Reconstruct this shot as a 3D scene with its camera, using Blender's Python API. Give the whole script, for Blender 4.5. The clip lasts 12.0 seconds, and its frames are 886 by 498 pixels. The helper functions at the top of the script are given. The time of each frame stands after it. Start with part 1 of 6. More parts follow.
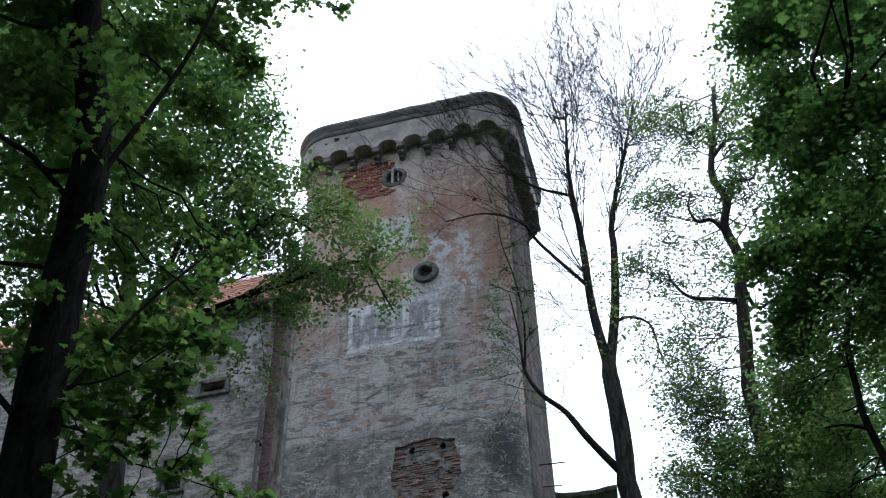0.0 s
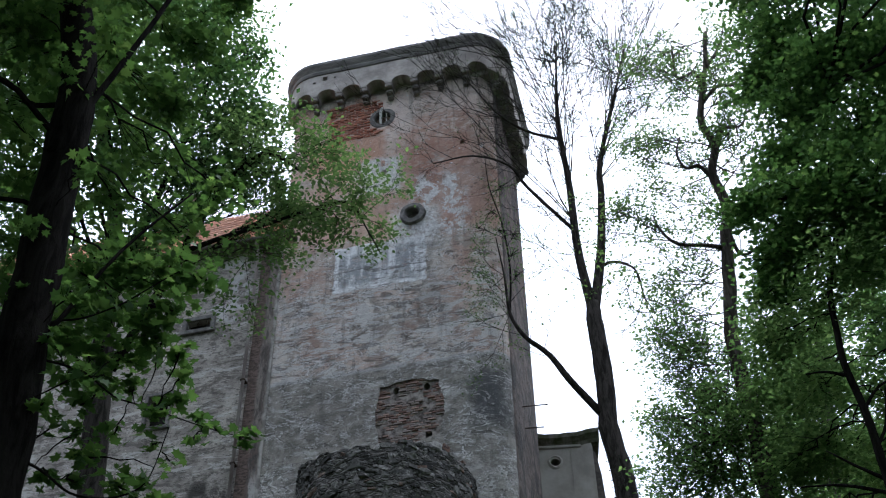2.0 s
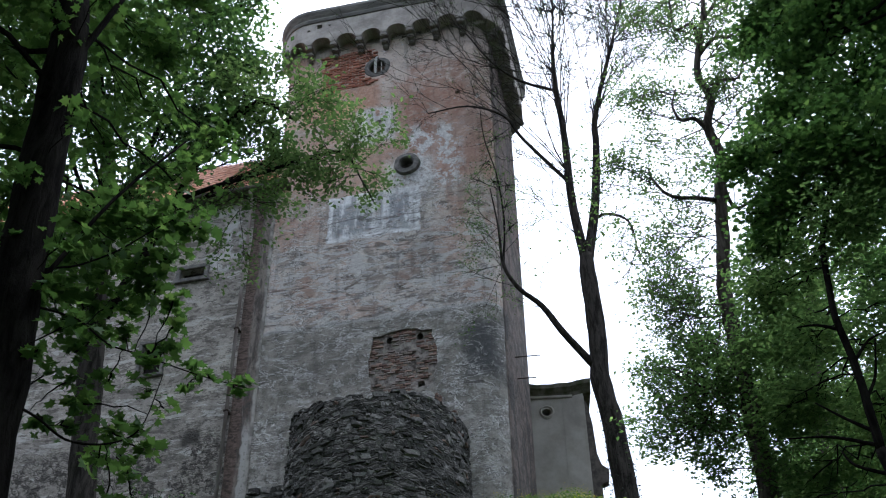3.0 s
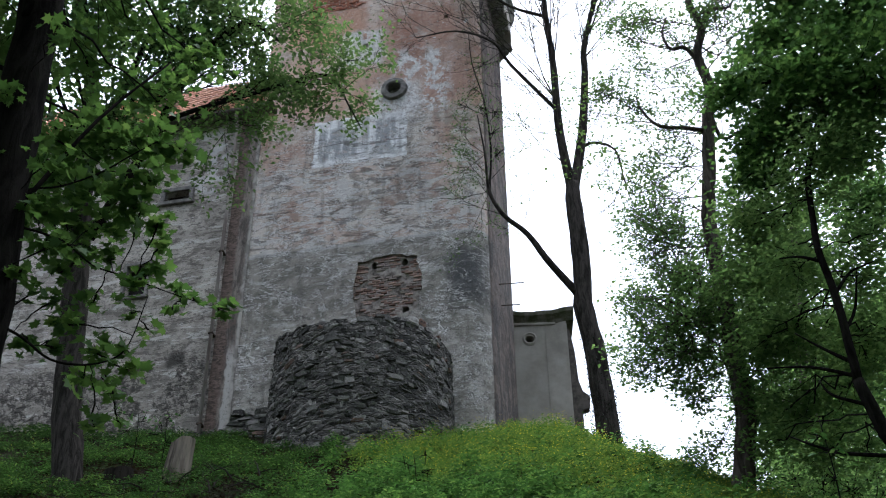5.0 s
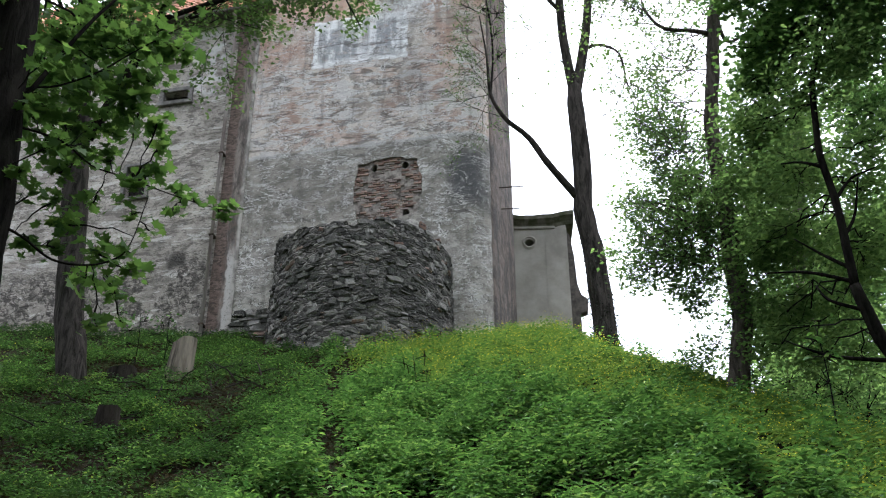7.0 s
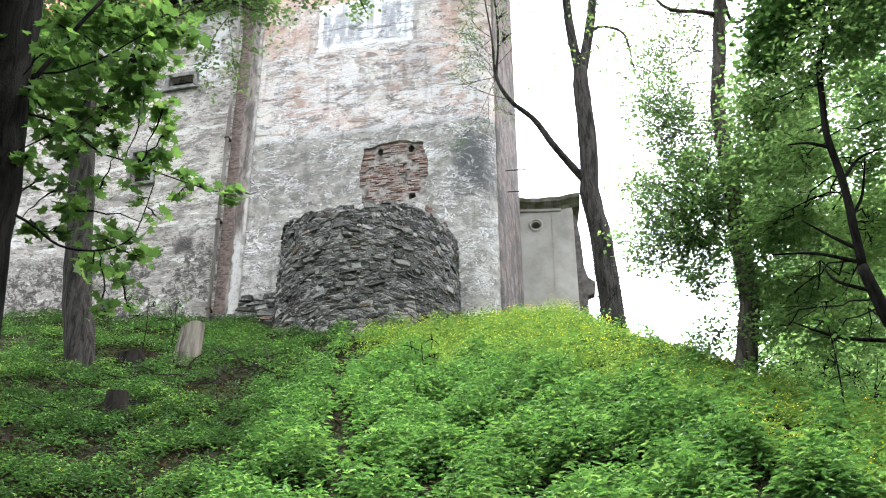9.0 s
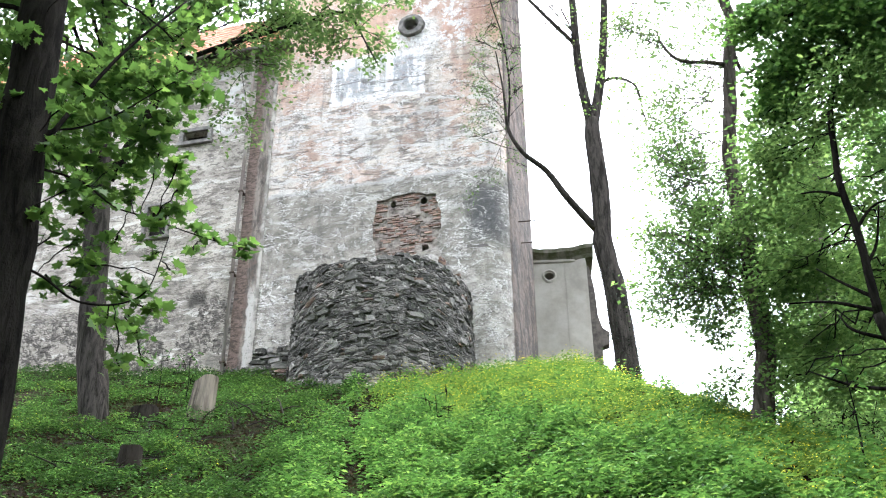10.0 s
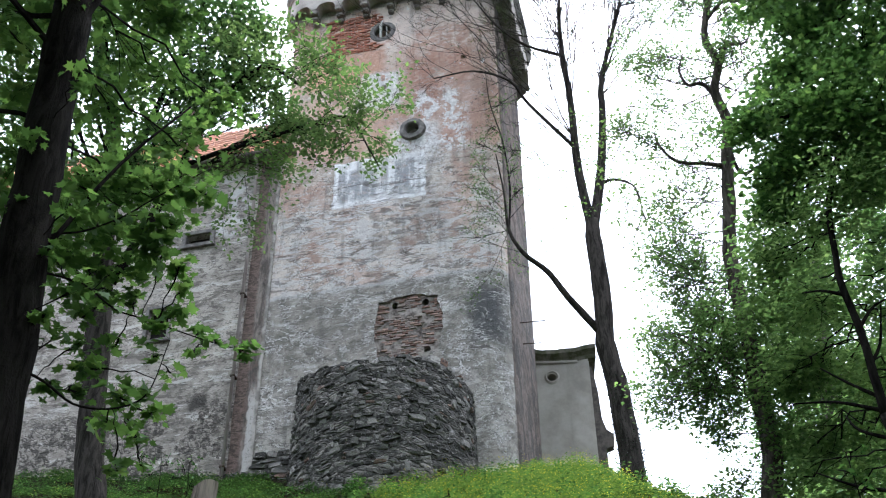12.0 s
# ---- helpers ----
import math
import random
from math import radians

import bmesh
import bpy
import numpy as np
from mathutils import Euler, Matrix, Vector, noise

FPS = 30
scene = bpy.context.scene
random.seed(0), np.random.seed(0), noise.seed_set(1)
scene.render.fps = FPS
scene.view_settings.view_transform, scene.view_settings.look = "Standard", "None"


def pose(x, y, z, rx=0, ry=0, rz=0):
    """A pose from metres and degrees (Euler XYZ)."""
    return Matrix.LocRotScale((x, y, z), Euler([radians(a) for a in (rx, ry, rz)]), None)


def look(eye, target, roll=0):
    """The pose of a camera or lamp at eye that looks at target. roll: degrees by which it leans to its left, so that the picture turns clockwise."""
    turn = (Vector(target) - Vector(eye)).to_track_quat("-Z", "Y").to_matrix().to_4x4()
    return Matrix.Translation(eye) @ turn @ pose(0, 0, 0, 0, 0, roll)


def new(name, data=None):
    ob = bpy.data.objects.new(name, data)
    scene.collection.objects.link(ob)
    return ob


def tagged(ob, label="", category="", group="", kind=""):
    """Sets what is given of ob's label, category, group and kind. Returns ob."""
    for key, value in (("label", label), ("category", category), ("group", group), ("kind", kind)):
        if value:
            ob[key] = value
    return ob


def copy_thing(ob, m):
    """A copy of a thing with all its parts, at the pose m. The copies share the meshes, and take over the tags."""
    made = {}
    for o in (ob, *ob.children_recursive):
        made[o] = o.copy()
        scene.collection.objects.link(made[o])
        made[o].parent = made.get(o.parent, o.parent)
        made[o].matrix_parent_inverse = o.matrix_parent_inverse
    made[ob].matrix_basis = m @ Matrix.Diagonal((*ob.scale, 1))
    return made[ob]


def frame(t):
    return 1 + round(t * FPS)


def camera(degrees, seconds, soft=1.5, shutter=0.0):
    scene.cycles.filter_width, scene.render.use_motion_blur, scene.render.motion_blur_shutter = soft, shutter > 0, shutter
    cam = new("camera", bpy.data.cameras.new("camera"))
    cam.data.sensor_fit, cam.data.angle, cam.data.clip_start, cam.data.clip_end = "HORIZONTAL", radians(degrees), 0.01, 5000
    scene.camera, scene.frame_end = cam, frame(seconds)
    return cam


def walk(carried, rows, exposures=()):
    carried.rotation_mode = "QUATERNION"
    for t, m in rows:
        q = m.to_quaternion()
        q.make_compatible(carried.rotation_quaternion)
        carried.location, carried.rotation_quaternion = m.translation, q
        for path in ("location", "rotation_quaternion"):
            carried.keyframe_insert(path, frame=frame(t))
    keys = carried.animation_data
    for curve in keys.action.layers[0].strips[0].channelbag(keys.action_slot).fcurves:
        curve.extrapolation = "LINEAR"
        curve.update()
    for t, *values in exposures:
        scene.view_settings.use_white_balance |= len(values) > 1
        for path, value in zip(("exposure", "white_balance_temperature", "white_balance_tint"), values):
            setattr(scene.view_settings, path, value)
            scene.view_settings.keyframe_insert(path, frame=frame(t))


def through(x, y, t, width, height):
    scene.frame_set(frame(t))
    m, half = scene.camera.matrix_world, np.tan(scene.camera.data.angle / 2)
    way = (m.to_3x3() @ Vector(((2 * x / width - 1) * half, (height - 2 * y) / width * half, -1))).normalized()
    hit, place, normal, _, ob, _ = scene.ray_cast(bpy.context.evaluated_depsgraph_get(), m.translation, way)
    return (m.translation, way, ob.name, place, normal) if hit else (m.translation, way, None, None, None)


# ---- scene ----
import functools

# ------------------------------------------------------------ camera
cam = camera(42.8, 12.0, soft=1.1)
EYE_Z = 1.6
TURNS = [  # seconds, tilt, lean, heading: a person stands below the tower and tilts the camera down and up again
    (0.0, 134.70, 1.14, 3.14), (0.5, 134.61, 1.08, 2.58), (1.0, 134.22, 1.10, 2.18), (1.5, 132.96, 0.97, 2.21),
    (2.0, 131.74, 0.89, 1.99), (2.5, 130.38, 0.83, 1.74), (3.0, 129.23, 0.72, 1.44), (4.0, 127.30, 0.60, 0.85),
    (5.0, 125.49, 0.48, 0.34), (5.5, 124.52, 0.39, 0.25), (6.0, 122.89, 0.26, 0.14), (6.5, 121.85, 0.20, 0.13),
    (7.0, 120.58, 0.14, 0.13), (7.2, 120.15, 0.14, 0.13), (8.0, 119.20, 0.20, 0.25), (8.8, 119.66, 0.28, 0.46),
    (9.0, 119.74, 0.29, 0.60), (9.5, 120.61, 0.27, 1.16), (10.0, 122.36, 0.34, 1.42), (10.5, 123.87, 0.42, 1.52),
    (11.0, 125.34, 0.45, 1.56), (11.5, 126.35, 0.50, 1.61), (12.0, 127.49, 0.54, 1.66),
]
STOPS = [(t, s, k, 10) for t, s, k in ((0.0, 1.27, 5450), (2.5, 1.42, 5500), (5.5, 1.70, 5700), (6.2, 1.85, 5800), (7.2, 2.42, 6000), (8.8, 3.42, 6050), (9.5, 3.55, 6050), (11.0, 3.1, 5900), (12.0, 2.5, 5700))]
walk(cam, [(t, pose(0, 0, EYE_Z, rx, ry, rz)) for t, rx, ry, rz in TURNS], STOPS)

# ------------------------------------------------------------ sky and light: a bright overcast day
world = bpy.data.worlds.new("overcast_sky")
scene.world = world
world.use_nodes = True
wn, wl = world.node_tree.nodes, world.node_tree.links
sky = wn.new("ShaderNodeTexSky")
sky.sky_type, sky.sun_disc = "NISHITA", False
sky.sun_elevation, sky.sun_rotation = radians(80), radians(15)
sky.dust_density, sky.air_density = 8.0, 1.0
grey = wn.new("ShaderNodeHueSaturation")
grey.inputs["Saturation"].default_value = 0.32
wl.new(sky.outputs[0], grey.inputs["Color"])
wl.new(grey.outputs[0], wn["Background"].inputs["Color"])
wn["Background"].inputs["Strength"].default_value = 0.15
sun = new("sun", bpy.data.lights.new("sun", "SUN"))
sun.data.energy, sun.data.angle, sun.data.color = 0.5, radians(60), (1.0, 0.99, 0.97)
sun.matrix_world = look((0, 0, 60), (-0.05, -0.17, 59.02))


# ------------------------------------------------------------ materials
class Nodes:
    """Short words for building a node material."""

    def __init__(self, name, rough=0.85, gloss=0.08):
        self.mat = bpy.data.materials.new(name)
        self.mat.use_nodes = True
        self.tree = self.mat.node_tree
        self.bsdf = self.tree.nodes["Principled BSDF"]
        self.bsdf.inputs["Roughness"].default_value = rough
        self.bsdf.inputs["Specular IOR Level"].default_value = gloss
        self.co = self.tree.nodes.new("ShaderNodeTexCoord").outputs["Object"]

    def put(self, socket, value):
        if isinstance(value, bpy.types.NodeSocket):
            self.tree.links.new(value, socket)
        elif isinstance(value, (tuple, list)) and len(value) == 3 and socket.type == "RGBA":
            socket.default_value = (*value, 1)
        else:
            socket.default_value = value

    def noise(self, scale, detail=4, rough=0.6, stretch=None, co=None, distort=0.0):
        n = self.tree.nodes.new("ShaderNodeTexNoise")
        self.put(n.inputs["Vector"], self.scaled(stretch, co) if stretch else (co or self.co))
        n.inputs["Scale"].default_value, n.inputs["Detail"].default_value = scale, detail
        n.inputs["Roughness"].default_value, n.inputs["Distortion"].default_value = rough, distort
        return n.outputs["Fac"]

    def scaled(self, s, co=None):
        n = self.tree.nodes.new("ShaderNodeMapping")
        self.put(n.inputs["Vector"], co or self.co)
        n.inputs["Scale"].default_value = s
        return n.outputs[0]

    def ramp(self, fac, a, b, ca=0.0, cb=1.0):
        n = self.tree.nodes.new("ShaderNodeMapRange")
        n.interpolation_type = "SMOOTHSTEP"
        self.put(n.inputs["Value"], fac)
        for key, v in (("From Min", a), ("From Max", b), ("To Min", ca), ("To Max", cb)):
            n.inputs[key].default_value = v
        return n.outputs[0]

    def mix(self, fac, a, b, how="MIX"):
        n = self.tree.nodes.new("ShaderNodeMix")
        n.data_type, n.blend_type = "RGBA", how
        self.put(n.inputs[0], fac), self.put(n.inputs[6], a), self.put(n.inputs[7], b)
        return n.outputs[2]

    def math(self, how, a, b=0.0):
        n = self.tree.nodes.new("ShaderNodeMath")
        n.operation = how
        self.put(n.inputs[0], a), self.put(n.inputs[1], b)
        return n.outputs[0]

    def axes(self, co=None):
        n = self.tree.nodes.new("ShaderNodeSeparateXYZ")
        self.put(n.inputs[0], co or self.co)
        return n.outputs

    def warped(self, scale, amount):
        n = self.tree.nodes.new("ShaderNodeTexNoise")
        self.put(n.inputs["Vector"], self.co)
        n.inputs["Scale"].default_value, n.inputs["Detail"].default_value = scale, 4
        v = self.tree.nodes.new("ShaderNodeVectorMath")
        v.operation = "MULTIPLY_ADD"
        self.put(v.inputs[0], n.outputs["Color"])
        v.inputs[1].default_value = (amount, amount, amount)
        off = self.tree.nodes.new("ShaderNodeVectorMath")
        off.operation = "SUBTRACT"
        self.put(off.inputs[0], self.co)
        off.inputs[1].default_value = (amount / 2, amount / 2, amount / 2)
        self.put(v.inputs[2], off.outputs[0])
        return v.outputs[0]

    def box(self, co, x0, x1, z0, z1, soft):
        """1 inside the upright rectangle, 0 outside."""
        x, _, z = self.axes(co)
        a = self.math("MULTIPLY", self.ramp(x, x0 - soft, x0 + soft), self.ramp(x, x1 - soft, x1 + soft, 1, 0))
        b = self.math("MULTIPLY", self.ramp(z, z0 - soft, z0 + soft), self.ramp(z, z1 - soft, z1 + soft, 1, 0))
        return self.math("MULTIPLY", a, b)

    def voronoi(self, scale, stretch, feature="F1", co=None):
        n = self.tree.nodes.new("ShaderNodeTexVoronoi")
        n.feature = feature
        self.put(n.inputs["Vector"], self.scaled(stretch, co))
        n.inputs["Scale"].default_value = scale
        return n.outputs

    def random(self):
        return self.tree.nodes.new("ShaderNodeObjectInfo").outputs["Random"]

    def island(self):
        return self.tree.nodes.new("ShaderNodeNewGeometry").outputs["Random Per Island"]

    def done(self, color, bump=None, strength=0.5, distance=0.03, rough=None):
        self.put(self.bsdf.inputs["Base Color"], color)
        if bump is not None:
            n = self.tree.nodes.new("ShaderNodeBump")
            n.inputs["Strength"].default_value, n.inputs["Distance"].default_value = strength, distance
            self.put(n.inputs["Height"], bump)
            self.put(self.bsdf.inputs["Normal"], n.outputs[0])
        if rough is not None:
            self.put(self.bsdf.inputs["Roughness"], rough)
        return self.mat


def plain_material(name, a, b, scale=6.0, rough=0.85, bump=0.3, distance=0.02, stretch=None):
    n = Nodes(name, rough, 0.03)
    f = n.noise(scale, 6, 0.65, stretch)
    g = n.noise(scale * 6, 3, 0.6, stretch)
    c = n.mix(n.ramp(f, 0.3, 0.7), a, b)
    return n.done(c, n.math("ADD", f, n.math("MULTIPLY", g, 0.5)), bump, distance)


def tower_plaster():
    """Old lime plaster in coats of several ages over brick and rubble: blue-grey below, washed red-brown above."""
    n = Nodes("weathered_plaster", 0.92)
    wob = n.warped(1.3, 0.6)
    fine = n.warped(5.0, 0.2)
    big = n.noise(0.5, 6, 0.62)
    mid = n.noise(1.5, 7, 0.68, None, None, 0.3)
    small = n.noise(8, 6, 0.72)
    grain = n.noise(40, 3, 0.6)
    lumps = n.noise(2.8, 7, 0.74, (0.75, 1, 1.35), None, 0.3)
    runs = n.noise(1.7, 6, 0.62, (2.4, 1, 0.2))
    x, y, z = n.axes(wob)

    def over(col, mask, k, tone):
        return n.mix(n.math("MULTIPLY", mask, k), col, tone)

    def both(a, b):
        return n.math("MULTIPLY", a, b)

    # base coat: warm grey and beige
    col = n.mix(n.ramp(mid, 0.44, 0.56), (0.33, 0.29, 0.25), (0.58, 0.52, 0.455))
    # brick shows through where the coat has worn thin, mostly high up
    brick = n.mix(n.ramp(small, 0.36, 0.62), (0.27, 0.135, 0.10), (0.54, 0.32, 0.235))
    high = n.ramp(z, 25.0, 31.0, 0.45, 1.0)
    col = over(col, both(n.ramp(n.noise(0.6, 7, 0.62, (1.15, 1, 0.8)), 0.44, 0.58), high), 0.85, brick)
    col = over(col, both(n.box(wob, -4.6, 3.6, 29.0, 36.5, 0.8), n.ramp(n.noise(0.5, 5, 0.6), 0.36, 0.54)), 0.7, (0.54, 0.36, 0.285))
    # pale sandy plaster under the corbels, orange wash beside the bared bricks
    col = over(col, both(n.box(wob, -1.1, 3.3, 34.1, 37.6, 0.45), n.ramp(mid, 0.36, 0.52)), 0.92, (0.70, 0.59, 0.51))
    col = over(col, n.box(wob, -3.9, -0.8, 32.9, 34.8, 0.25), 0.85, n.mix(n.ramp(small, 0.35, 0.65), (0.42, 0.22, 0.145), (0.60, 0.38, 0.275)))
    col = over(col, both(n.box(wob, 0.4, 2.6, 32.2, 35.4, 0.4), n.ramp(lumps, 0.42, 0.55)), 0.7, (0.46, 0.26, 0.19))
    # brown flank
    col = over(col, both(n.box(wob, 1.9, 5, 26.6, 35.5, 0.8), n.ramp(lumps, 0.40, 0.55)), 0.55, (0.32, 0.20, 0.155))
    col = over(col, both(n.box(wob, 0.0, 1.25, 30.5, 33.8, 0.35), n.ramp(lumps, 0.36, 0.52)), 0.75, (0.32, 0.17, 0.125))
    col = over(col, both(n.box(wob, -3.7, -2.4, 23.6, 28.6, 0.4), n.ramp(lumps, 0.42, 0.56)), 0.5, (0.36, 0.235, 0.18))
    # white lime: the large rectangle, streaks about the round windows, scattered rests
    lime = n.mix(n.ramp(runs, 0.42, 0.6), (0.80, 0.80, 0.80), (0.50, 0.505, 0.51))
    rect_co = n.warped(2.2, 0.3)
    rect = n.box(rect_co, -2.5, 0.88, 26.86, 28.95, 0.03)
    rim = n.math("SUBTRACT", rect, n.box(rect_co, -2.34, 0.76, 27.02, 28.90, 0.03))
    panes = n.math("MAXIMUM", n.box(fine, -0.22, 0.50, 27.0, 28.72, 0.05), n.box(fine, -2.2, -0.9, 27.15, 28.5, 0.12))
    rect_col = over(lime, both(panes, n.ramp(n.noise(2.6, 6, 0.7, (1.5, 1, 0.5)), 0.36, 0.52)), 0.85, (0.25, 0.262, 0.275))
    col = over(col, both(rect, n.ramp(lumps, 0.40, 0.48, 0.55, 1)), 0.97, rect_col)
    col = over(col, both(rim, n.ramp(n.noise(1.3, 5, 0.6), 0.38, 0.46)), 0.95, (0.82, 0.82, 0.82))
    rest = both(n.box(wob, 0.3, 2.4, 28.6, 31.9, 0.35), n.ramp(n.noise(1.9, 7, 0.72), 0.485, 0.53))
    rest2 = both(n.box(wob, -1.75, -0.05, 31.4, 33.35, 0.2), n.ramp(mid, 0.40, 0.47))
    rest3 = both(n.box(wob, -0.4, 1.3, 28.8, 30.3, 0.3), n.ramp(small, 0.36, 0.55))
    rest4 = both(n.box(wob, -4.0, 3.4, 27.0, 37.0, 0.3), n.ramp(n.noise(2.4, 7, 0.75), 0.60, 0.64))
    white = n.math("MAXIMUM", n.math("MAXIMUM", rest, rest2), n.math("MAXIMUM", rest3, rest4))
    col = over(col, white, 0.95, n.mix(n.ramp(small, 0.4, 0.6), (0.54, 0.52, 0.50), (0.80, 0.785, 0.77)))
    # chipped band between the coats
    chips = both(n.box(wob, -4.6, 3.4, 23.2, 27.0, 0.5), n.ramp(n.noise(1.9, 7, 0.7, (0.6, 1, 1.8), None, 0.5), 0.505, 0.52))
    col = over(col, chips, 0.85, (0.55, 0.53, 0.505))
    gaps = both(n.box(wob, -4.6, 3.4, 23.2, 28.5, 0.5), n.ramp(n.noise(1.7, 7, 0.7, (0.55, 1, 1.9), None, 0.7), 0.44, 0.425))
    col = over(col, gaps, 0.7, (0.10, 0.088, 0.078))
    # smooth blue-grey cement coat low down, with its ragged upper edge
    low = n.ramp(n.axes(fine)[2], 23.40, 23.30)
    grey = n.mix(n.ramp(mid, 0.38, 0.62), (0.168, 0.156, 0.135), (0.31, 0.288, 0.25))
    grey = over(grey, n.ramp(n.noise(2.0, 7, 0.7, (0.55, 1, 1.7), None, 0.5), 0.555, 0.57), 0.7, (0.44, 0.425, 0.39))
    grey = over(grey, n.ramp(n.noise(2.2, 7, 0.72, (0.6, 1, 1.5), None, 0.6), 0.43, 0.415), 0.55, (0.075, 0.071, 0.064))
    # dark patch by the rounded corner: its shading painted into the coat
    grey = over(grey, both(n.box(wob, 2.25, 3.5, 20.5, 22.8, 0.45), n.ramp(mid, 0.25, 0.5, 0.6, 1)), 0.85, (0.06, 0.063, 0.068))
    grey = over(grey, both(n.ramp(z, 20.2, 19.2), n.ramp(n.noise(0.8, 7, 0.7), 0.40, 0.5)), 0.8, n.mix(n.ramp(lumps, 0.42, 0.58), (0.19, 0.175, 0.155), (0.47, 0.44, 0.395)))
    edge = both(n.ramp(n.axes(fine)[2], 23.22, 23.34), n.ramp(n.axes(fine)[2], 23.48, 23.36))
    col = n.mix(low, col, grey)
    # pale line painted as the highlight along the coat's ledge
    col = over(col, both(edge, n.ramp(mid, 0.4, 0.5)), 0.8, (0.52, 0.505, 0.49))
    # flaked edges: painted highlight and shadow, a pale lip over a dark line
    lip = n.noise(0.75, 7, 0.66, (0.7, 1, 1.5), None, 0.5)
    strength = both(n.ramp(z, 34.0, 26.0, 0.35, 1.0), n.ramp(n.noise(0.9, 4), 0.42, 0.56))
    col = over(col, both(both(n.ramp(lip, 0.488, 0.492), n.ramp(lip, 0.503, 0.499)), strength), 0.75, (0.06, 0.054, 0.048))
    col = over(col, both(both(n.ramp(lip, 0.499, 0.504), n.ramp(lip, 0.522, 0.510)), strength), 0.8, (0.60, 0.58, 0.555))
    for scale, a in ((1.15, 0.47), (1.6, 0.53)):
        flake = n.noise(scale, 6, 0.6, (0.5, 1, 1.5), None, 0.6)
        where = both(n.ramp(z, 31.0, 26.5), n.ramp(n.noise(0.8, 4, 0.5, None, n.warped(1.0, 0.4)), 0.44, 0.54))
        col = over(col, both(both(n.ramp(flake, a - 0.012, a - 0.008), n.ramp(flake, a, a - 0.004)), where), 0.85, (0.05, 0.045, 0.04))
        col = over(col, both(both(n.ramp(flake, a, a + 0.003), n.ramp(flake, a + 0.018, a + 0.010)), where), 0.9, (0.68, 0.655, 0.62))
    # dirt running down, pits, flecks
    col = n.mix(n.ramp(runs, 0.55, 0.66, 0, 0.35), col, (0.10, 0.094, 0.086))
    pits = n.noise(5.5, 7, 0.8, (0.8, 1, 1.3), None, 0.6)
    worn = n.ramp(n.noise(0.7, 5, 0.6), 0.46, 0.60)
    col = n.mix(both(n.ramp(pits, 0.55, 0.60), n.math("ADD", 0.12, n.math("MULTIPLY", worn, 0.6))), col, (0.075, 0.066, 0.058))
    flecks = n.noise(9, 6, 0.8, None, None, 0.5)
    col = n.mix(both(n.ramp(flecks, 0.565, 0.61), n.math("ADD", 0.12, n.math("MULTIPLY", worn, 0.6))), col, (0.60, 0.575, 0.545))
    blot = n.noise(0.42, 5, 0.62, (1, 1, 0.8), n.warped(0.8, 0.8))
    col = n.mix(n.ramp(blot, 0.52, 0.66, 0, 0.28), col, (0.085, 0.075, 0.068))
    col = n.mix(n.ramp(grain, 0.40, 0.65, 0, 0.2), col, (0.06, 0.055, 0.05))
    # side wall: ragged brown brick, its colour darkened for the shade on this side
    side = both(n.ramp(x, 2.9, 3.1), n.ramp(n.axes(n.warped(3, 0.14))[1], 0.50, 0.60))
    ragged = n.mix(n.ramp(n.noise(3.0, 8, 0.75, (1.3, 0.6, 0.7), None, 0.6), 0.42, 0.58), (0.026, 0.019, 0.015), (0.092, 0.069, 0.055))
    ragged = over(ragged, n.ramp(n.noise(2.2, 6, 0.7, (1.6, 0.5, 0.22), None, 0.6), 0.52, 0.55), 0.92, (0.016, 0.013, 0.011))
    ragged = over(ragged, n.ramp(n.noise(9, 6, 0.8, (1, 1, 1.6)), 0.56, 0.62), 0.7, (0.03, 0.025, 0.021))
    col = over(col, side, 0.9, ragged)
    bump = n.math("ADD", n.math("MULTIPLY", lumps, 0.8), n.math("ADD", n.math("MULTIPLY", small, 0.4), n.math("MULTIPLY", grain, 0.12)))
    bump = n.math("ADD", bump, n.math("MULTIPLY", n.math("MAXIMUM", n.math("MAXIMUM", rect, white), chips), 0.3))
    bump = n.math("SUBTRACT", bump, n.math("MULTIPLY", n.ramp(pits, 0.56, 0.62), 0.5))
    bump = n.math("SUBTRACT", bump, n.math("MULTIPLY", low, 0.4))
    bump = n.math("ADD", bump, n.math("MULTIPLY", n.ramp(lip, 0.49, 0.51), 0.5))
    return n.done(col, bump, 0.6, 0.06)


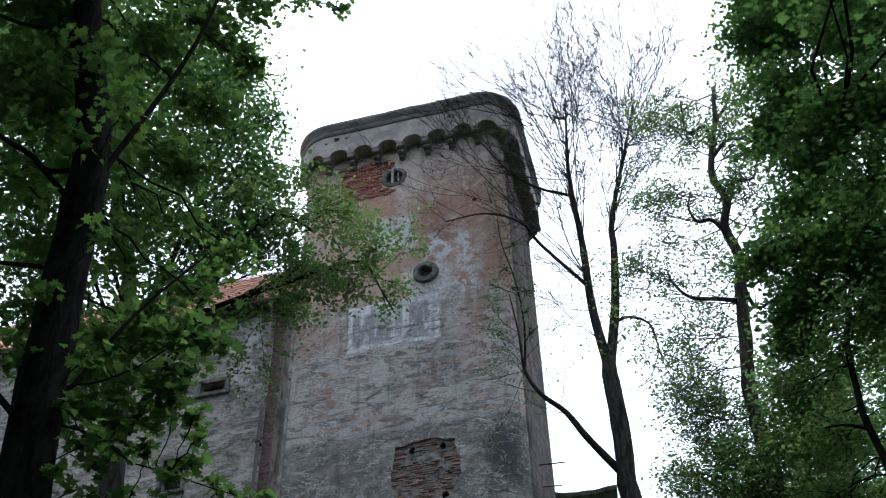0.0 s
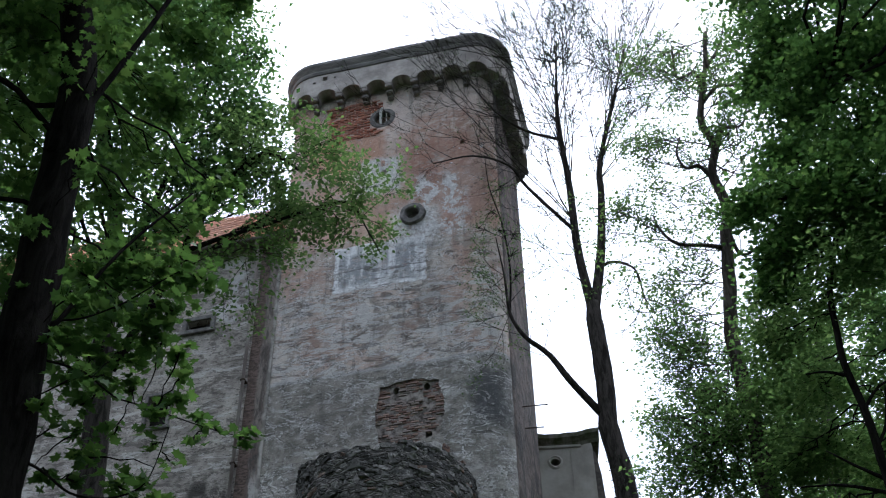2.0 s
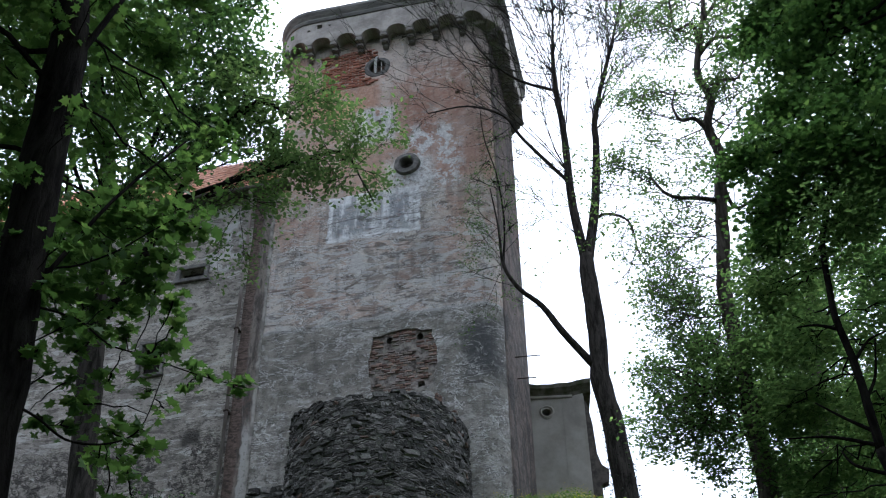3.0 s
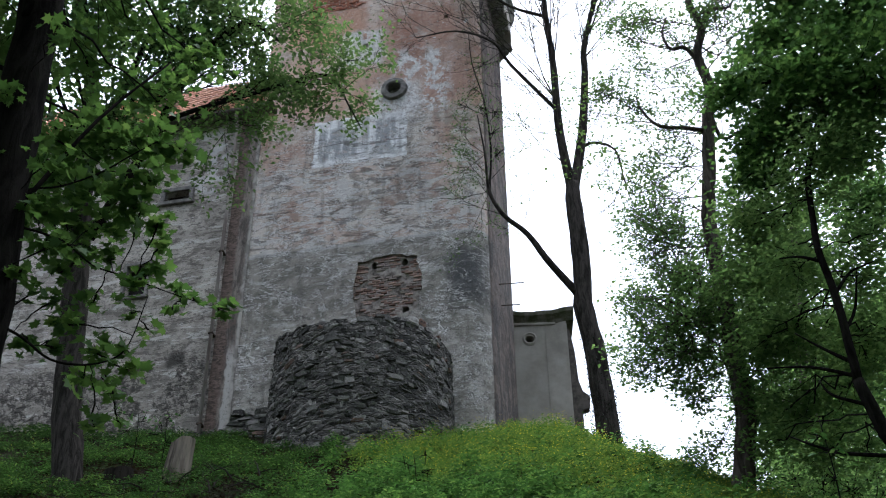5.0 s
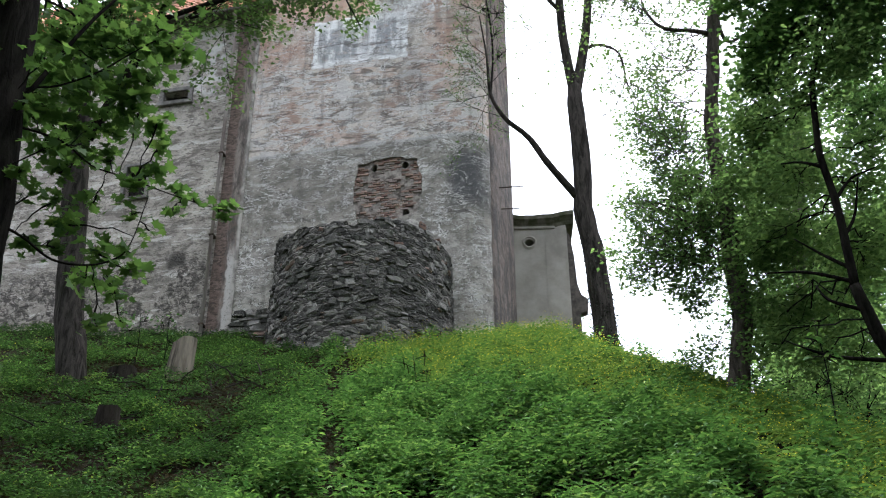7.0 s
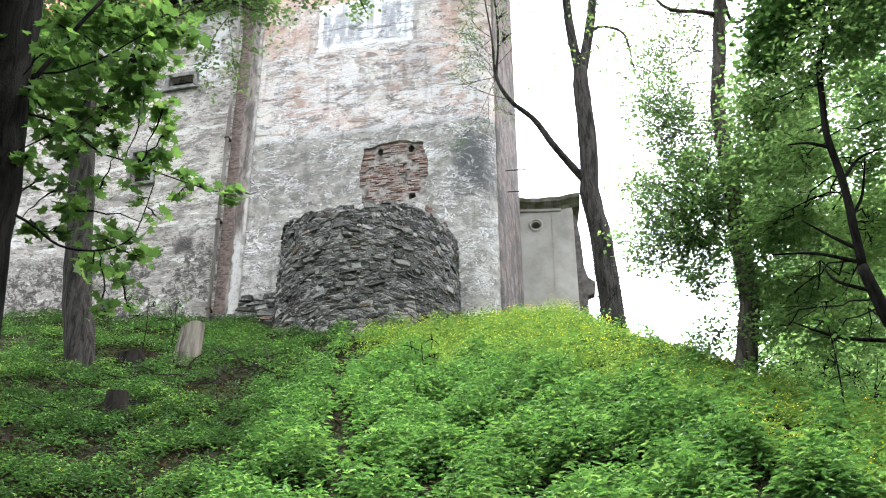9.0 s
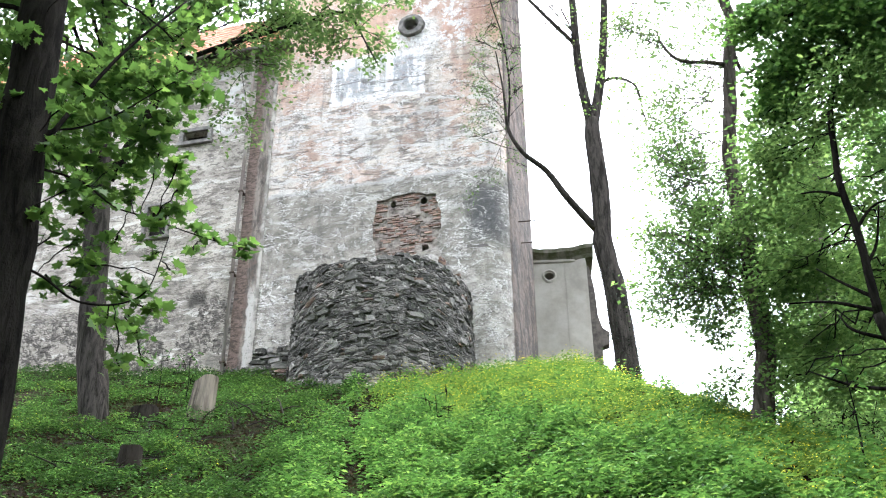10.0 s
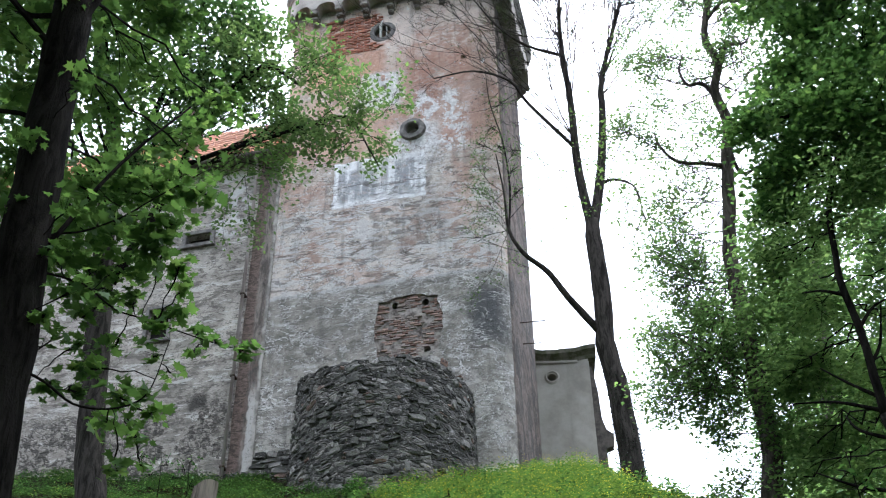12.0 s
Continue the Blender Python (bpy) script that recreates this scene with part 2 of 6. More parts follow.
def wing_plaster():
    n = Nodes("patchy_wall_plaster", 0.92)
    mid = n.noise(0.9, 6, 0.65)
    small = n.noise(6, 6, 0.7, (0.7, 1, 1.5))
    grain = n.noise(40, 3, 0.6)
    fine = n.warped(2.5, 0.5)
    col = n.mix(n.ramp(mid, 0.35, 0.65), (0.25, 0.228, 0.198), (0.47, 0.43, 0.375))
    col = n.mix(n.ramp(small, 0.54, 0.575, 0, 0.75), col, (0.11, 0.098, 0.085))
    col = n.mix(n.ramp(n.noise(1.6, 7, 0.7, None, None, 0.4), 0.53, 0.60, 0, 0.55), col, (0.125, 0.115, 0.102))
    col = n.mix(n.ramp(n.noise(9, 7, 0.8, None, None, 0.5), 0.575, 0.62, 0, 0.6), col, (0.07, 0.063, 0.055))
    lowz = n.ramp(n.axes(fine)[2], 20.6, 19.2)
    rubble = n.voronoi(3.2, (0.8, 1, 2.0), "DISTANCE_TO_EDGE", fine)
    stone = n.mix(n.ramp(n.noise(5, 5, 0.7), 0.40, 0.60), (0.075, 0.068, 0.06), (0.29, 0.265, 0.23))
    stone = n.mix(n.ramp(rubble[0], 0.0, 0.07, 0.9, 0), stone, (0.05, 0.046, 0.041))
    wear = n.math("MULTIPLY", lowz, n.ramp(n.noise(0.9, 6, 0.65), 0.45, 0.49))
    streak = n.noise(1.8, 7, 0.72, (0.45, 1, 1.9), None, 0.6)
    col = n.mix(n.ramp(streak, 0.565, 0.585, 0, 0.75), col, (0.12, 0.105, 0.092))
    col = n.mix(n.ramp(streak, 0.44, 0.42, 0, 0.6), col, (0.60, 0.575, 0.53))
    col = n.mix(wear, col, stone)
    # no recess here: the darkness inside a hole is painted on the wall
    painted_hole = n.box(n.warped(4, 0.35), -6.95, -6.3, 19.45, 19.95, 0.12)
    col = n.mix(n.math("MULTIPLY", painted_hole, 0.85), col, (0.03, 0.028, 0.025))
    lime = n.math("MULTIPLY", n.box(fine, -7.0, -5.7, 26.4, 29.4, 0.3), n.ramp(n.noise(2.2, 5, 0.65), 0.48, 0.56))
    col = n.mix(n.math("MULTIPLY", lime, 0.8), col, (0.56, 0.55, 0.53))
    col = n.mix(n.ramp(grain, 0.3, 0.7, 0, 0.2), col, (0.06, 0.055, 0.05))
    bump = n.math("ADD", small, n.math("MULTIPLY", n.ramp(rubble[0], 0, 0.15), n.math("MULTIPLY", wear, 0.8)))
    return n.done(col, bump, 0.65, 0.05)


def pilaster_material():
    n = Nodes("worn_pilaster", 0.92)
    runs = n.noise(2.2, 7, 0.72, (1.6, 1, 0.3), None, 0.3)
    spot = n.noise(3.0, 7, 0.75, (1, 1, 0.7), None, 0.4)
    x = n.axes(n.warped(3, 0.2))[0]
    left = n.ramp(x, -5.0, -4.88, 1, 0)
    col = n.mix(n.ramp(runs, 0.42, 0.58), (0.085, 0.075, 0.067), (0.22, 0.19, 0.165))
    brick = n.mix(n.ramp(n.noise(7, 6, 0.75, (0.8, 1, 2.2)), 0.42, 0.58), (0.06, 0.046, 0.039), (0.165, 0.12, 0.10))
    col = n.mix(n.math("MULTIPLY", left, 0.9), col, brick)
    low = n.ramp(n.axes()[2], 24.0, 20.0)
    col = n.mix(n.math("MULTIPLY", n.ramp(spot, 0.50, 0.58), n.math("ADD", 0.25, n.math("MULTIPLY", low, 0.4))), col, (0.135, 0.098, 0.083))
    pale = n.math("MULTIPLY", n.math("MULTIPLY", n.ramp(x, -4.86, -4.80), n.ramp(n.axes()[2], 20.3, 19.3)), n.ramp(spot, 0.36, 0.46))
    col = n.mix(n.math("MULTIPLY", pale, 0.8), col, (0.44, 0.42, 0.39))
    col = n.mix(n.ramp(n.noise(9, 6, 0.8), 0.56, 0.62, 0, 0.6), col, (0.04, 0.036, 0.032))
    coat = n.mix(n.ramp(n.noise(1.5, 7, 0.68), 0.42, 0.58), (0.19, 0.175, 0.157), (0.37, 0.345, 0.31))
    col = n.mix(n.ramp(n.axes(n.warped(2, 0.22))[0], -4.66, -4.56), col, coat)
    return n.done(col, n.math("ADD", runs, spot), 0.7, 0.04)


def stone_material(name, tone=1.0):
    """Dark schist rubble; every stone has a tone of its own."""
    n = Nodes(name, 0.85)
    r = n.random()
    i = n.island()
    k = n.math("FRACT", n.math("ADD", r, i))
    g = n.noise(7, 6, 0.7, (1, 1, 2))
    col = n.mix(n.math("POWER", k, 1.5), (0.03 * tone, 0.029 * tone, 0.027 * tone), (0.27 * tone, 0.256 * tone, 0.236 * tone))
    col = n.mix(n.ramp(n.math("FRACT", n.math("MULTIPLY", k, 7.3)), 0.92, 0.95, 0, 0.7), col, (0.30, 0.285, 0.26))
    col = n.mix(n.ramp(n.math("FRACT", n.math("MULTIPLY", k, 13.7)), 0.9, 0.93, 0, 0.6), col, (0.22, 0.13, 0.095))
    col = n.mix(n.ramp(g, 0.46, 0.62, 0, 0.7), col, (0.045, 0.043, 0.038))
    col = n.mix(n.ramp(n.noise(6, 7, 0.8, None, None, 0.6), 0.57, 0.62, 0, 0.7), col, (0.36, 0.345, 0.315))
    col = n.mix(n.ramp(n.noise(5, 6, 0.75, (1, 1, 1.5)), 0.45, 0.37, 0, 0.85), col, (0.014, 0.013, 0.012))
    col = n.mix(n.ramp(n.noise(1.2, 4, 0.6), 0.5, 0.7, 0, 0.35), col, (0.10, 0.115, 0.07))
    return n.done(col, n.math("ADD", g, n.math("MULTIPLY", n.noise(40, 3), 0.4)), 0.7, 0.02)


def rubble_material():
    """Crumbled schist and lime mortar, roughly coursed."""
    n = Nodes("coursed_rubble", 0.92)
    co = n.warped(2.2, 0.35)
    cell = n.voronoi(4.2, (0.75, 0.75, 2.0), "F1", co)
    edge = n.voronoi(4.2, (0.75, 0.75, 2.0), "DISTANCE_TO_EDGE", co)[0]
    g = n.noise(9, 7, 0.78, (0.8, 0.8, 1.6), None, 0.5)
    patch = n.noise(0.7, 5, 0.6)
    tone = n.math("FRACT", n.math("MULTIPLY", n.noise(1.0, 0, 0.5, None, cell["Position"]), 9.0))
    col = n.mix(tone, (0.04, 0.038, 0.034), (0.20, 0.188, 0.168))
    col = n.mix(n.ramp(edge, 0.02, 0.10, 0.8, 0), col, (0.055, 0.05, 0.045))
    col = n.mix(n.ramp(patch, 0.42, 0.6, 0, 0.6), col, (0.045, 0.044, 0.04))
    col = n.mix(n.ramp(g, 0.57, 0.63, 0, 0.75), col, (0.36, 0.345, 0.32))
    col = n.mix(n.ramp(g, 0.44, 0.38, 0, 0.8), col, (0.018, 0.017, 0.015))
    bump = n.math("ADD", n.math("MULTIPLY", n.ramp(edge, 0.0, 0.2), 0.8), g)
    return n.done(col, bump, 1.0, 0.06)


def brick_material(name="worn_brick", a=(0.18, 0.115, 0.092), b=(0.34, 0.245, 0.20), dull=0.7):
    n = Nodes(name, 0.9)
    k = n.math("FRACT", n.math("ADD", n.random(), n.island()))
    g = n.noise(12, 5, 0.65)
    col = n.mix(k, a, b)
    col = n.mix(n.ramp(n.math("FRACT", n.math("MULTIPLY", k, 5.7)), 0.55, 0.63, 0, dull), col, (0.27, 0.235, 0.21))
    col = n.mix(n.ramp(g, 0.42, 0.72, 0, 0.65), col, (0.11, 0.09, 0.078))
    return n.done(col, g, 0.7, 0.015)


def tile_material():
    n = Nodes("clay_roof_tile", 0.8)
    g = n.noise(3, 5, 0.6)
    col = n.mix(n.island(), (0.36, 0.15, 0.085), (0.50, 0.25, 0.15))
    col = n.mix(n.ramp(g, 0.45, 0.7, 0, 0.6), col, (0.17, 0.12, 0.09))
    return n.done(col, g, 0.4, 0.01)


def bark_material(name, a, b, scale=1.0):
    n = Nodes(name, 1.0, 0.01)
    ridges = n.noise(9 * scale, 6, 0.7, (1, 1, 0.18), distort=0.6)
    g = n.noise(30 * scale, 4, 0.6)
    col = n.mix(n.ramp(ridges, 0.35, 0.65), a, b)
    col = n.mix(n.ramp(n.noise(1.3, 4), 0.52, 0.7, 0, 0.3), col, (0.024, 0.025, 0.017))
    return n.done(col, n.math("ADD", ridges, n.math("MULTIPLY", g, 0.3)), 0.9, 0.05)


def leaf_material(name, a, b, c, through=0.35, rough=0.6, gloss=0.09):
    """Thin leaf: every leaf has a green of its own; light shines through."""
    n = Nodes(name, rough)
    a, b, c = ((r * 1.03, g * 1.0, bl * 1.14) for r, g, bl in (a, b, c))
    k = n.island()
    col = n.mix(n.ramp(k, 0.0, 0.75), a, b)
    col = n.mix(n.ramp(k, 0.8, 1.0), col, c)
    col = n.mix(n.ramp(n.noise(0.5, 3), 0.35, 0.65, 0, 0.45), col, a)
    n.put(n.bsdf.inputs["Base Color"], col)
    n.bsdf.inputs["Specular IOR Level"].default_value = gloss
    t = n.tree.nodes.new("ShaderNodeBsdfTranslucent")
    warm = n.mix(1.0, col, (1.15, 1.15, 0.7), "MULTIPLY")
    n.put(t.inputs["Color"], warm)
    m = n.tree.nodes.new("ShaderNodeMixShader")
    m.inputs[0].default_value = through
    n.tree.links.new(n.bsdf.outputs[0], m.inputs[1])
    n.tree.links.new(t.outputs[0], m.inputs[2])
    n.tree.links.new(m.outputs[0], n.tree.nodes["Material Output"].inputs["Surface"])
    return n.mat


def soil_material():
    n = Nodes("leaf_litter_soil", 1.0, 0.0)
    f = n.noise(1.1, 6, 0.65)
    g = n.noise(14, 6, 0.7)
    col = n.mix(n.ramp(g, 0.35, 0.65), (0.009, 0.0075, 0.006), (0.03, 0.0245, 0.019))
    col = n.mix(n.ramp(f, 0.45, 0.6, 0, 0.6), col, (0.022, 0.035, 0.012))
    return n.done(col, g, 1.0, 0.12)


PLASTER = tower_plaster()
WING = wing_plaster()
STONE = stone_material("dark_rubble_stone", 0.86)
RUBBLE = rubble_material()
BRICK = brick_material("worn_brick", (0.14, 0.085, 0.067), (0.36, 0.25, 0.20), 0.8)
RED_BRICK = brick_material("bared_red_brick", (0.27, 0.095, 0.06), (0.46, 0.20, 0.13), 0.2)
BRICK_BED = plain_material("brick_joint_mortar", (0.06, 0.05, 0.043), (0.34, 0.305, 0.27), 5, 0.95, 0.5, 0.02)
CAP = plain_material("grimy_cornice_plaster", (0.13, 0.122, 0.115), (0.31, 0.29, 0.265), 1.6, 0.92, 0.6, 0.03, (0.6, 0.6, 2.2))
PARAPET = plain_material("parapet_plaster", (0.26, 0.235, 0.21), (0.48, 0.435, 0.39), 1.4, 0.92, 0.6, 0.03)
CORBEL = plain_material("corbel_stone", (0.12, 0.11, 0.10), (0.27, 0.245, 0.22), 3, 0.92, 0.6, 0.03)
RING = plain_material("window_ring_stone", (0.10, 0.095, 0.09), (0.23, 0.215, 0.20), 5, 0.9, 0.5, 0.02)
# near-black colour that stands in for unlit rooms
DARK = plain_material("window_darkness", (0.012, 0.011, 0.010), (0.03, 0.027, 0.024), 4)
TILE = tile_material()
PIPE = plain_material("rusty_drain_pipe", (0.17, 0.13, 0.115), (0.38, 0.34, 0.315), 2, 0.45, 0.2, 0.005, (1, 1, 0.3))
TIMBER = plain_material("weathered_eave_board", (0.05, 0.045, 0.04), (0.12, 0.105, 0.09), 5, 0.85, 0.3, 0.01)
IRON = plain_material("rusted_iron", (0.04, 0.032, 0.028), (0.09, 0.065, 0.05), 12, 0.7)
ANNEX = plain_material("annex_render", (0.23, 0.212, 0.182), (0.36, 0.335, 0.29), 0.9, 0.92, 0.3, 0.02)
MOSS = plain_material("mossy_coping", (0.06, 0.065, 0.035), (0.17, 0.155, 0.125), 3, 0.95, 0.8, 0.05)
PALEBAR = plain_material("bleached_lath", (0.45, 0.43, 0.40), (0.62, 0.60, 0.57), 9)
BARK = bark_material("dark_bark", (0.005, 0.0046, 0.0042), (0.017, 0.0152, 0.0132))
BARK_MID = bark_material("dull_grey_bark", (0.014, 0.0125, 0.011), (0.055, 0.048, 0.042))
BARK_GREY = bark_material("grey_furrowed_bark", (0.025, 0.0215, 0.018), (0.085, 0.073, 0.061))
CUTWOOD = plain_material("bleached_stump_wood", (0.025, 0.021, 0.017), (0.20, 0.172, 0.137), 4, 0.9, 0.7, 0.03, (1, 1, 0.15))
OLDWOOD = plain_material("dark_rotten_wood", (0.007, 0.006, 0.005), (0.026, 0.022, 0.018), 7, 0.9, 0.7, 0.03, (1, 1, 0.2))
SOIL = soil_material()
MAPLE = leaf_material("maple_leaf", (0.040, 0.082, 0.024), (0.080, 0.15, 0.040), (0.14, 0.225, 0.066), 0.52)
FOLIAGE = leaf_material("broadleaf_foliage", (0.046, 0.096, 0.036), (0.092, 0.175, 0.058), (0.145, 0.235, 0.085), 0.55)
YOUNG = leaf_material("young_spring_leaf", (0.062, 0.11, 0.04), (0.105, 0.17, 0.06), (0.15, 0.22, 0.085), 0.5)
DENSE = leaf_material("dense_maple_foliage", (0.046, 0.098, 0.032), (0.092, 0.178, 0.052), (0.16, 0.27, 0.078), 0.42)
WEED = leaf_material("ground_elder_leaf", (0.032, 0.082, 0.023), (0.092, 0.19, 0.050), (0.19, 0.30, 0.085), 0.34)
HERB = leaf_material("yellow_green_herb", (0.062, 0.120, 0.029), (0.126, 0.206, 0.045), (0.23, 0.282, 0.06), 0.34)
# lighter variant of FOLIAGE: strong light on the leaves put into their colour
SUNLIT = leaf_material("brightly_lit_foliage", (0.056, 0.106, 0.040), (0.108, 0.182, 0.066), (0.17, 0.26, 0.102), 0.72)
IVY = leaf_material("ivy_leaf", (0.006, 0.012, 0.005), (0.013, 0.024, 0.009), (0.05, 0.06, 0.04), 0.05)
BLOSSOM = leaf_material("yellow_blossom", (0.55, 0.46, 0.03), (0.62, 0.55, 0.05), (0.60, 0.58, 0.15), 0.3)
LITTER = leaf_material("dead_leaf", (0.016, 0.012, 0.008), (0.036, 0.026, 0.017), (0.075, 0.06, 0.041), 0.15, 0.9, 0.0)
# weed leaf with the canopy's shade put into its colour
SHADE = leaf_material("shade_darkened_weed", (0.018, 0.045, 0.014), (0.042, 0.088, 0.026), (0.085, 0.15, 0.042), 0.3)


# ------------------------------------------------------------ mesh helpers
def mesh_from(name, bm, material=None, smooth=False):
    me = bpy.data.meshes.new(name)
    bm.normal_update()
    bm.to_mesh(me)
    bm.free()
    if material:
        me.materials.append(material)
    if smooth:
        me.shade_smooth()
    return me


def part(name, bm, material, parent=None, label="", smooth=False):
    ob = new(name, mesh_from(name, bm, material, smooth) if isinstance(bm, bmesh.types.BMesh) else bm)
    if parent:
        ob.parent = parent
    if label:
        ob["label"] = label
    return ob


def thing(name, label, category, m=None, kind="", group=""):
    ob = new(name)
    if m is not None:
        ob.matrix_world = m
    return tagged(ob, label, category, group, kind)


def box_bm(x0, x1, y0, y1, z0, z1, bevel=0.0, bm=None):
    bm = bm or bmesh.new()
    m = Matrix.LocRotScale(((x0 + x1) / 2, (y0 + y1) / 2, (z0 + z1) / 2), None, (x1 - x0, y1 - y0, z1 - z0))
    made = bmesh.ops.create_cube(bm, size=1, matrix=m)
    if bevel:
        edges = list({e for v in made["verts"] for e in v.link_edges})
        bmesh.ops.bevel(bm, geom=edges, offset=bevel, segments=2, affect="EDGES")
    return bm


def rounded(x0, x1, y0, y1, r, steps=8, last=None):
    """A rounded rectangle, anticlockwise from above; the last corner may have a radius of its own."""
    out, s = [], last or r
    for cx, cy, a, r in ((x1 - r, y0 + r, -90, r), (x1 - r, y1 - r, 0, r), (x0 + r, y1 - r, 90, r), (x0 + s, y0 + s, 180, s)):
        for i in range(steps + 1):
            k = radians(a + 90 * i / steps)
            out.append((cx + r * math.cos(k), cy + r * math.sin(k)))
    return out


def stacked(rings):
    """A closed solid through rings of equal length."""
    bm = bmesh.new()
    rows = [[bm.verts.new(p) for p in ring] for ring in rings]
    for a, b in zip(rows, rows[1:]):
        for i in range(len(a)):
            j = (i + 1) % len(a)
            bm.faces.new((a[i], a[j], b[j], b[i]))
    bm.faces.new(rows[0][::-1])
    bm.faces.new(rows[-1])
    return bm


def tube_bm(points, radii, sides=8, bm=None):
    """A tapered round bar along points, with closed ends."""
    bm = bm or bmesh.new()
    pts = [Vector(p) for p in points]
    rows, u = [], None
    for i, p in enumerate(pts):
        d = (pts[min(i + 1, len(pts) - 1)] - pts[max(i - 1, 0)]).normalized()
        if u is None:
            u = d.orthogonal().normalized()
        u = (u - d * u.dot(d)).normalized()
        w = d.cross(u)
        rows.append([bm.verts.new(p + (u * math.cos(k) + w * math.sin(k)) * radii[i]) for k in (2 * math.pi * s / sides for s in range(sides))])
    for a, b in zip(rows, rows[1:]):
        for i in range(sides):
            j = (i + 1) % sides
            bm.faces.new((a[i], a[j], b[j], b[i]))
    bm.faces.new(rows[0][::-1])
    bm.faces.new(rows[-1])
    return bm


def cut(bm, cutters):
    """bm with the cutters' solids taken away."""
    a = new("solid", mesh_from("solid", bm))
    tools = [new("cutter", mesh_from("cutter", c)) for c in cutters]
    for b in tools:
        mod = a.modifiers.new("cut", "BOOLEAN")
        mod.operation, mod.solver, mod.object = "DIFFERENCE", "EXACT", b
    dg = bpy.context.evaluated_depsgraph_get()
    out = bmesh.new()
    out.from_mesh(a.evaluated_get(dg).to_mesh())
    for o in (a, *tools):
        me = o.data
        bpy.data.objects.remove(o)
        bpy.data.meshes.remove(me)
    return out


def drum(cx, cz, r, y0, y1, sides=28, along="y", rz=None):
    """A lying cylinder along y (or x) about (cx, cz)."""
    rz = rz or r
    ring = [(r * math.cos(2 * math.pi * i / sides), rz * math.sin(2 * math.pi * i / sides)) for i in range(sides)]
    if along == "y":
        bm = stacked([[(cx + a, y, cz + b) for a, b in ring] for y in (y1, y0)])
    else:
        bm = stacked([[(y, cx + a, cz + b) for a, b in ring] for y in (y0, y1)])
    bmesh.ops.recalc_face_normals(bm, faces=bm.faces)
    return bm


# ------------------------------------------------------------ the lie of the land
def ease(v, a, b):
    k = min(1.0, max(0.0, (v - a) / (b - a)))
    return k * k * (3 - 2 * k)


def land(x, y):
    """Height of the ground: flat at the foot, a steep bank, a shoulder that falls away to the right."""
    foot = 5.0 - 1.7 * ease(x, -1.0, 3.5) + 0.6 * ease(x, 5, 12)
    s = y - foot
    rise = 0.65 * (s if s > 12 else 1.5 * math.log(1 + math.exp(s / 1.5)))
    top = float(np.interp(x, (-30, -3, -1, 1, 2.5, 3.5, 4.5, 5.5, 6.5, 7.5, 9, 12, 40), (20, 20, 18.2, 15.9, 14.9, 13.5, 12.0, 9.8, 7.7, 5.9, 4.4, 3.0, 0)))
    k = 0.9
    h = -k * math.log(math.exp(-rise / k) + math.exp(-top / k)) if rise < 60 else top
    h *= 1 - ease(y, 60, 200)
    h += 0.16 * noise.noise((x * 0.45, y * 0.45, 3.1)) + 0.06 * noise.noise((x * 1.7, y * 1.7, 7.7))
    return h


# the building's own axes: x along the front, y into the building, z up
FRONT = pose(-2.1, 30.0, 0, 0, 0, -11.5)


# ------------------------------------------------------------ ground
def ground_sheet():
    def steps(stops):
        out = []
        for a, b, d in stops:
            k = max(1, round((b - a) / d))
            out += [a + (b - a) * i / k for i in range(k)]
        return out + [stops[-1][1]]
    xs = steps([(-1500, -300, 300), (-300, -40, 40), (-40, -14, 2), (-14, 16, 0.4), (16, 50, 2), (50, 300, 40), (300, 1500, 300)])
    ys = steps([(-1500, -200, 300), (-200, -20, 30), (-20, 4, 2), (4, 36, 0.4), (36, 80, 3), (80, 300, 20), (300, 2500, 300)])
    verts = [(x, y, land(x, y)) for y in ys for x in xs]
    w = len(xs)
    faces = [(j * w + i, j * w + i + 1, (j + 1) * w + i + 1, (j + 1) * w + i) for j in range(len(ys) - 1) for i in range(w - 1)]
    me = bpy.data.meshes.new("ground")
    me.from_pydata(verts, [], faces)
    me.materials.append(SOIL)
    me.shade_smooth()
    return tagged(new("ground", me), "steep bank of dark soil and leaf litter under weeds", "ground", kind="structure")


ground_sheet()

# ------------------------------------------------------------ the tower
HOLES = ((-0.14, 22.42), (0.87, 22.41), (0.92, 20.60))  # putlog holes in the bared bricks
X0, X1, DEEP, R = -4.55, 3.60, 6.2, 0.85
tower = thing("tower", "tall castle tower of patched grey plaster and brown brick", "tower", FRONT)


def ragged_hole(cx, cz, w, h, y0, y1):
    """A solid with the uneven outline of fallen plaster."""
    ring = []
    for i in range(56):
        k = 2 * math.pi * i / 56
        c, d = math.cos(k), math.sin(k)
        q = 1 / max(abs(c), abs(d)) * (1 - 0.12 * (abs(c * d) * 2) ** 3)
        q *= 1 + 0.05 * noise.noise((c * 2.2, d * 2.2, 3.0)) + 0.05 * noise.noise((c * 7, d * 7, 1.0))
        ring.append((cx + w * c * q, cz + h * d * q))
    bm = stacked([[(x, y, z) for x, z in ring] for y in (y1, y0)])
    bmesh.ops.recalc_face_normals(bm, faces=bm.faces)
    return bm


